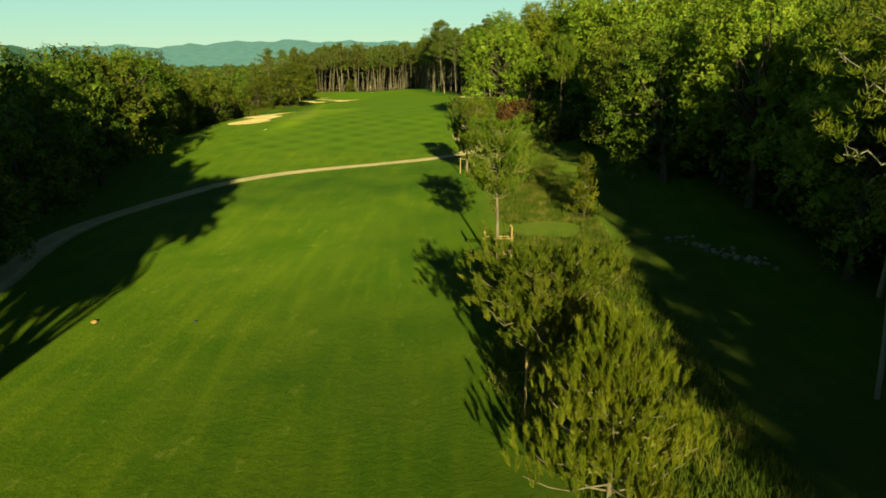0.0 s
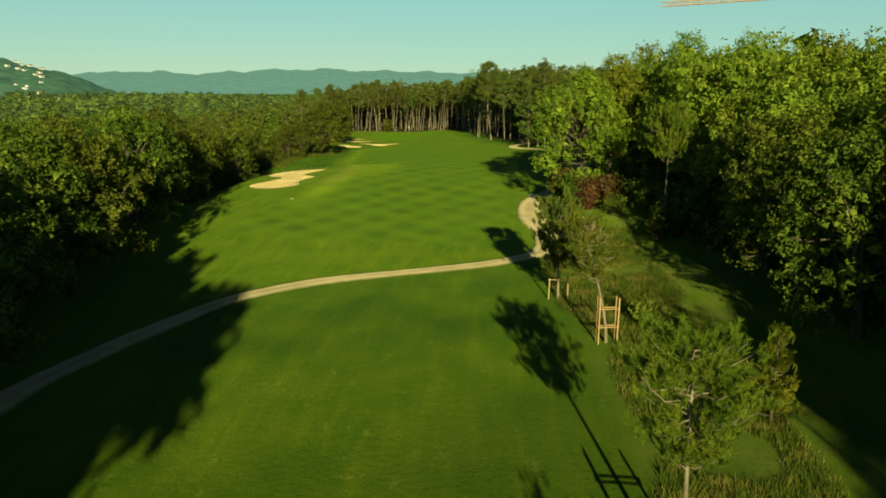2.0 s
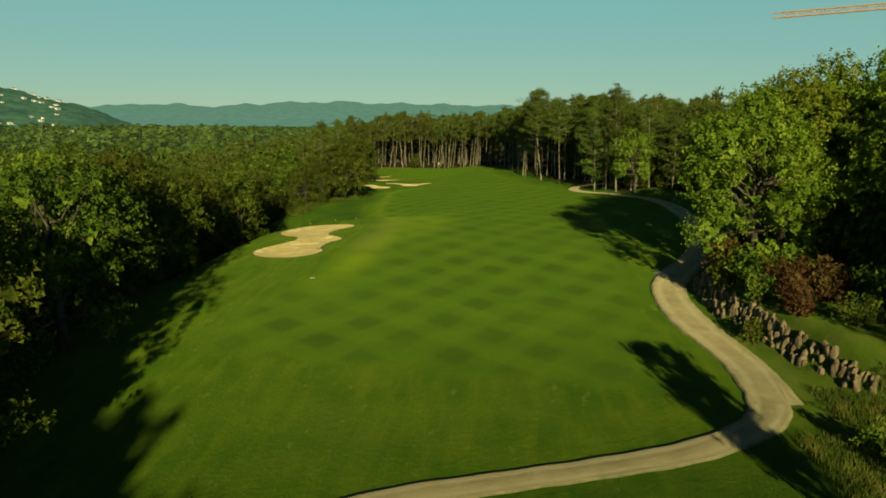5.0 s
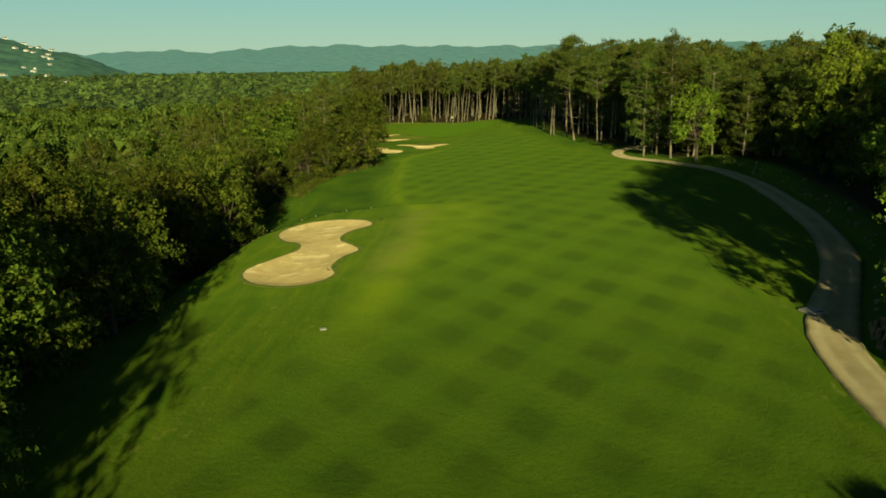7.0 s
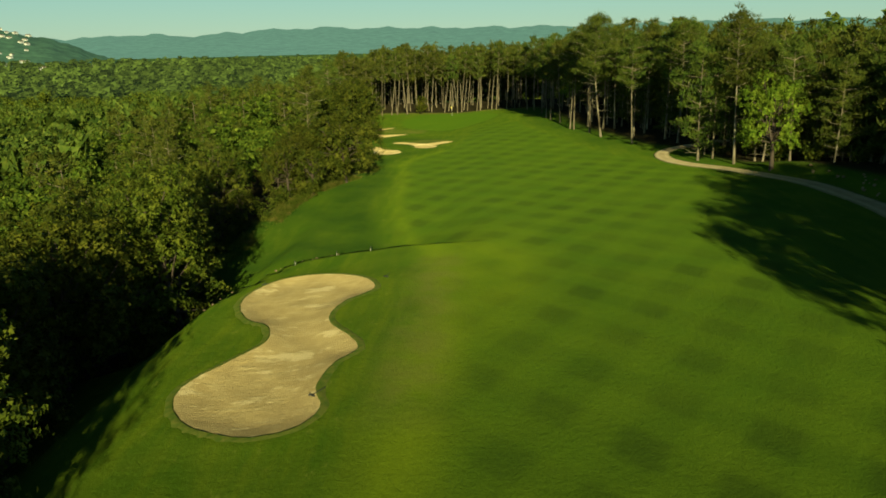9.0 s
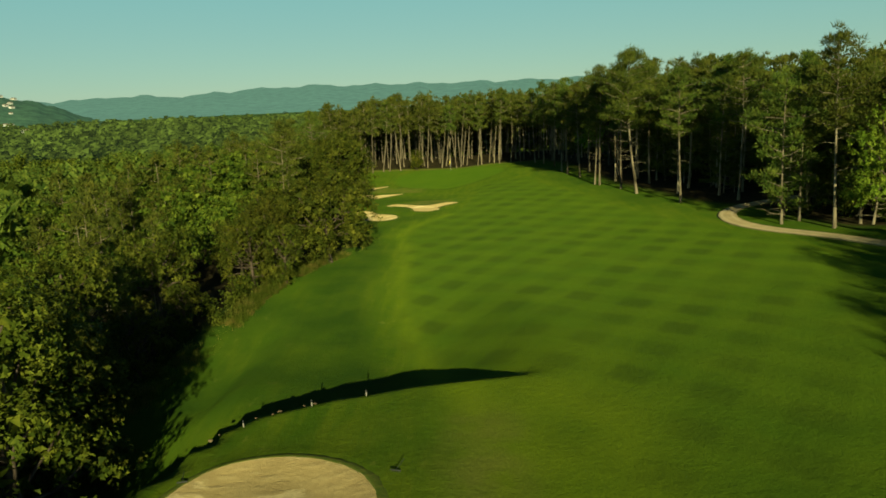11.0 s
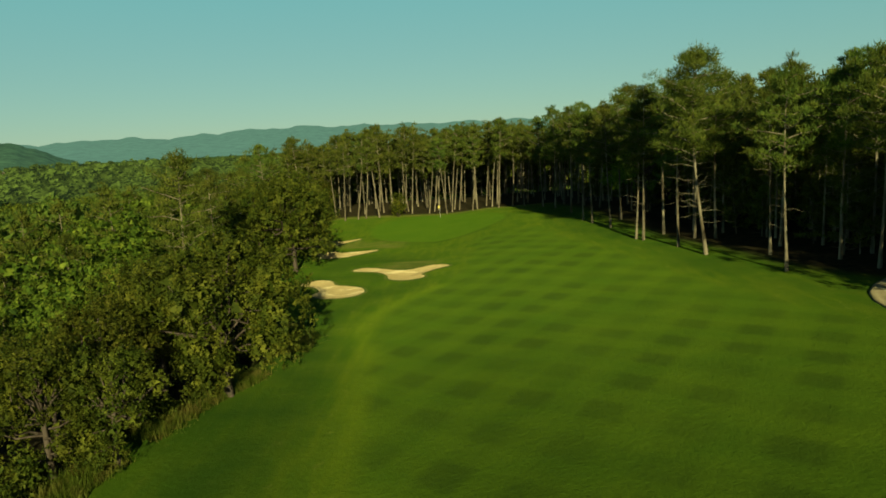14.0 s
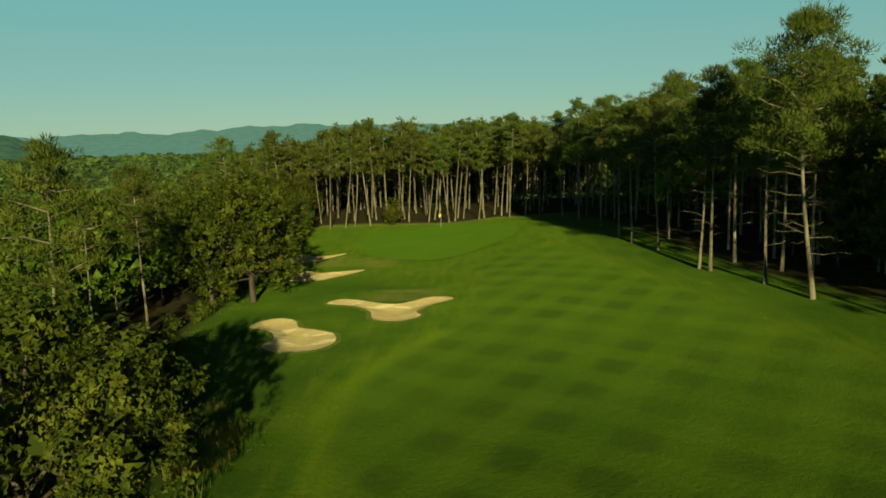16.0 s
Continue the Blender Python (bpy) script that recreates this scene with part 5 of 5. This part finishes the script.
# ---- small things of the golf hole ----
def plain_material(name, c, rough=0.6, wear=0.25):
    m = Mat(name, rough, 0.3)
    n = m.noise(6.0, 4.0)
    m.colour(m.mix(n, tuple(v * (1 - wear) for v in c), c)).bump(n, 0.2, 0.01)
    return m.m


WHITE = plain_material("weathered_white_paint", (0.75, 0.73, 0.66))
YELLOW = plain_material("yellow_flag_cloth", (0.85, 0.68, 0.12))
DARK = plain_material("dark_plastic", (0.05, 0.05, 0.05))
ORANGE = plain_material("orange_crane_paint", (0.8, 0.42, 0.17))
CONCRETE = plain_material("pale_concrete", (0.34, 0.31, 0.25), 0.9)
PALE = plain_material("pale_worn_stone", (0.56, 0.52, 0.4), 0.9)


def rod(a, b, r, name, parent, material, sides=8, label=""):
    a, b = np.array(a, float), np.array(b, float)
    d = (b - a) / np.linalg.norm(b - a)
    e = min(0.02, 0.2 * np.linalg.norm(b - a))
    line = [a, a + d * e, b - d * e, b]
    return part(name, quads_mesh(name, *tube(line, [0.6 * r, r, r, 0.6 * r], sides), material, True), parent, label)


def box(size, bevel=0.01):
    bm = bmesh.new()
    bmesh.ops.create_cube(bm, size=1.0)
    for v in bm.verts:
        v.co = Vector((v.co.x * size[0], v.co.y * size[1], v.co.z * size[2]))
    if bevel:
        bmesh.ops.bevel(bm, geom=list(bm.edges), offset=bevel, segments=2, affect="EDGES")
    return bm


def flagstick(x, y):
    root = thing("flagstick", (x, y, ground_at(x, y)), "thin white flagstick with a small yellow flag on the green", "flag")
    rod((0, 0, -0.1), (0, 0, 2.3), 0.022, "pole", root, WHITE)
    u, v = np.meshgrid(np.linspace(0, 1, 9), np.linspace(0, 1, 5))
    p = np.stack([0.03 - 0.36 * u, 0.07 * np.sin(5 * u) * u, 1.82 + 0.44 * v - 0.1 * u], -1).reshape(-1, 3)
    q = p + [0, 0.012, 0]
    i, j = np.meshgrid(np.arange(8), np.arange(4))
    a = (j * 9 + i).ravel()
    f = np.stack([a, a + 1, a + 10, a + 9], -1)
    part("flag", quads_mesh("flag", np.concatenate([p, q]), np.concatenate([f, f[:, ::-1] + 45]), YELLOW, True), root, "small yellow flag")


flagstick(-28.1, 283.6)


def marker_post(x, y, tall, label, group, material):
    root = thing("marker_post", pose(x, y, ground_at(x, y), 2, -3, 20), label, "post", group)
    rod((0, 0, -0.2), (0, 0, tall - 0.12), 0.035, "post", root, material)
    rod((0, 0, tall - 0.118), (0, 0, tall), 0.04, "cap", root, DARK, label="dark cap")


for x, y in ((-33.2, 141.2), (-30.4, 142.8), (-27.9, 143.4)):
    marker_post(x, y, 0.32, "short pale marker post on the terrace edge", "posts along the terrace", CONCRETE)
for x, y in ((10.0, 97.4), (15.4, 84.6)):
    marker_post(x, y, 1.1, "slim white marker post in the rough", "white posts in the rough", WHITE)


def tee_plate(x, y, size, label):
    root = thing("distance_plate", pose(x, y, ground_at(x, y), 0, 0, 15), label, "marker plate", "plates in the grass")
    part("plate", (box((size, size, 0.07), 0.02), PALE), root)
    part("rim", (box((size * 1.25, size * 1.25, 0.04), 0.015), CONCRETE), root, "pale concrete rim", pose(0, 0, -0.01))


tee_plate(-24.5, 106.3, 0.34, "square pale distance plate set in the fairway")


def tee_marker(x, y, size, turn, material, label):
    root = thing("tee_marker", pose(x, y, ground_at(x, y), 0, 0, turn), label, "tee marker", "markers of the tee")
    body = box((size, size * 0.6, size * 0.55), size * 0.18)
    bmesh.ops.translate(body, verts=body.verts, vec=(0, 0, size * 0.25))
    part("block", (body, material), root)
    rod((0, 0, -0.12), (0, 0, 0.05), 0.015, "spike", root, DARK)


tee_marker(-14.8, 32.1, 0.26, 30, plain_material("ochre_paint", (0.5, 0.28, 0.09)), "small ochre tee marker block on the grass")
tee_marker(-10.3, 32.1, 0.17, 10, DARK, "small dark tee marker block on the grass")


def drain(x, y, turn):
    root = thing("drain_grate", pose(x, y, ground_at(x, y) + 0.06, 0, 0, turn), "pale concrete drain with a dark slot beside the path", "drain")
    part("slab", (box((1.1, 1.3, 0.16), 0.03), CONCRETE), root)
    part("slot", (box((0.75, 0.16, 0.05), 0.01), DARK), root, "dark slot", pose(0, -0.3, 0.07))


drain(3.5, 109.6, 25)


def rake(x, y, turn, dz=0.08):
    root = thing("bunker_rake", pose(x, y, ground_at(x, y) + dz, 0, 0, turn), "dark bunker rake lying beside the sand", "rake", "rakes beside the bunkers")
    rod((0, 0, 0), (0.9, 0, 0.02), 0.011, "handle", root, DARK)
    rod((0, -0.2, 0), (0, 0.2, 0), 0.02, "head", root, DARK)
    for k in range(7):
        rod((0, -0.18 + 0.06 * k, 0), (0, -0.18 + 0.06 * k, -0.08), 0.01, "tine", root, DARK, 5)


rake(-26.6, 117.3, 60)
rake(-33.9, 135.6, 105)
rake(-25.6, 134.6, 75)


# ---- the tower crane beyond the wood ----
def crane():
    x, y, top, half = 56.0, 136.0, 27.0, 0.85
    z0 = ground_at(x, y)
    root = thing("tower_crane", pose(x, y, z0), "orange lattice tower crane rising behind the trees", "crane")
    h = top - z0

    def lattice(name, a, b, width, step, parent, r=0.09):
        a, b = Vector(a), Vector(b)
        d = (b - a).normalized()
        side = d.cross(Vector((0, 0, 1)) if abs(d.z) < 0.9 else Vector((1, 0, 0))).normalized()
        up = side.cross(d).normalized()
        corners = [side * width * sx + up * width * sy for sx, sy in ((-1, -1), (1, -1), (1, 1), (-1, 1))]
        pieces, n = [], int((b - a).length / step)
        for c in corners:
            pieces.append(tube([a + c, b + c], [r, r], 6))
        for k in range(n):
            p, q = a + d * step * k, a + d * step * (k + 1)
            for m in range(4):
                c, e = corners[m], corners[(m + 1) % 4]
                pieces.append(tube([p + c, q + e] if k % 2 else [p + e, q + c], [r * 0.6, r * 0.6], 4))
                pieces.append(tube([p + c, p + e], [r * 0.6, r * 0.6], 4))
        return part(name, quads_mesh(name, *joined(pieces), ORANGE), parent)

    lattice("mast", (0, 0, 0), (0, 0, h + 4.5), half, 1.8, root)
    way = Vector((-28, 27.5, 0)).normalized()
    lattice("jib", way * 0.9 + Vector((0, 0, h)), way * 39.2 + Vector((0, 0, h)), 0.34, 1.2, root, 0.06)
    lattice("counter_jib", -way * 0.9 + Vector((0, 0, h)), -way * 12 + Vector((0, 0, h)), 0.5, 1.6, root, 0.08)
    bm = box((2.0, 1.4, 2.2), 0.08)
    part("counterweight", (bm, CONCRETE), root, "grey concrete counterweight", Matrix.Translation(-way * 11 + Vector((0, 0, h - 1.2))))
    part("cab", (box((1.5, 1.5, 2.0), 0.08), WHITE), root, "white operator cab", Matrix.Translation((1.7, 0, h - 1.2)))


crane()


# ---- houses of the valley and the hillside ----
TILE = plain_material("clay_roof", (0.3, 0.22, 0.16), 0.85)
RENDER_WALL = plain_material("pale_rendered_wall", (0.74, 0.7, 0.62), 0.9, 0.12)
PANE = Mat("dark_window", 0.15, 0.5).colour((0.03, 0.035, 0.04)).m


def house_meshes(w, d, h):
    wall = box((w, d, h), 0.05)
    bmesh.ops.translate(wall, verts=wall.verts, vec=(0, 0, h / 2))
    roof = bmesh.new()
    e = 0.5
    v = [roof.verts.new(p) for p in ((-w / 2 - e, -d / 2 - e, h), (w / 2 + e, -d / 2 - e, h), (w / 2 + e, d / 2 + e, h), (-w / 2 - e, d / 2 + e, h), (-w / 2 + d / 3, 0, h + d * 0.24), (w / 2 - d / 3, 0, h + d * 0.24))]
    for f in ((0, 1, 5, 4), (2, 3, 4, 5), (1, 2, 5), (3, 0, 4), (3, 2, 1, 0)):
        roof.faces.new([v[k] for k in f])
    out = []
    for bm, name, m in ((wall, "wall", RENDER_WALL), (roof, "roof", TILE)):
        me = bpy.data.meshes.new(name)
        bm.to_mesh(me)
        bm.free()
        me.materials.append(m)
        out.append(me)
    pane = bpy.data.meshes.new("window")
    bm = box((1.3, 0.12, 1.5), 0.02)
    bm.to_mesh(pane)
    bm.free()
    pane.materials.append(PANE)
    return out[0], out[1], pane, (w, d, h)


HOUSES = [house_meshes(5.5, 5, 3.0), house_meshes(8, 6, 3.6), house_meshes(22, 10, 8)]


def house(kind, x, y, z, turn, label, group):
    wall, roof, pane, (w, d, h) = HOUSES[kind]
    root = thing("house", pose(x, y, z, 0, 0, turn), label, "house", group)
    body = part("wall", wall, root)
    part("roof", roof, root, "clay tile roof")
    n = max(2, int(w / 4))
    for k in range(n):
        for f in range(1 if h < 8 else 3):
            part("window", pane, body, at=pose((k + 0.5 - n / 2) * w / n * 0.85, -d / 2 - 0.03, 2.2 + 3.2 * f))


def hill_height(az, r):
    """Height of the nearer hillside, as the backdrop is shaped."""
    a = radians(az)
    x, y = r * math.sin(a), r * math.cos(a)
    top = float(curve(az, NEAR_AZ, NEAR_CREST) + 0.35 * crags(az, 0.2))
    up = float(ease((r - 1350) / 500.0))
    return x, y, -36 + (top + 36) * up + (5.0 * float(wave(x, y, 75, 0.2)) + 2.0 * float(wave(x, y, 26, 1.2))) * up


rng = np.random.default_rng(41)
for k in range(130):
    az, r = rng.uniform(-42, -29.5), 1400 + 420 * rng.uniform() ** 1.5
    x, y, z = hill_height(az, r)
    house(int(rng.uniform() < 0.55), x, y, z - 0.8, -az + rng.uniform(-60, 60), "pale house with a clay roof on the wooded hillside", "houses on the hillside")
for az, r, k in ((-36.2, 1470, 2), (-35.4, 1490, 2), (-36.8, 1500, 1)):
    x, y, z = hill_height(az, r)
    house(k, x, y, z - 0.5, -az, "long pale building at the foot of the hillside", "houses on the hillside")
for az, r in ((-29.5, 1300), (-29.1, 1320), (-28.7, 1310), (-27.9, 1350), (-25.0, 1300), (-23.6, 1330), (-21.5, 1300), (-18.6, 1340), (-15.3, 1320), (-30.4, 1280), (-27.2, 1310), (-26.1, 1330), (-22.6, 1345), (-20.3, 1325), (-17.2, 1350)):
    x, y = r * math.sin(radians(az)), r * math.cos(radians(az))
    house(int(rng.uniform() < 0.5), x, y, float(plain(x, y)) + 8.5, -az, "pale house among the trees of the valley", "houses of the valley")
for x, y, k in ((-236, 480, 1), (-205, 345, 1)):
    house(k, x, y, float(plain(x, y)) + 4.5, 25, "pale house among the trees of the valley", "houses of the valley")
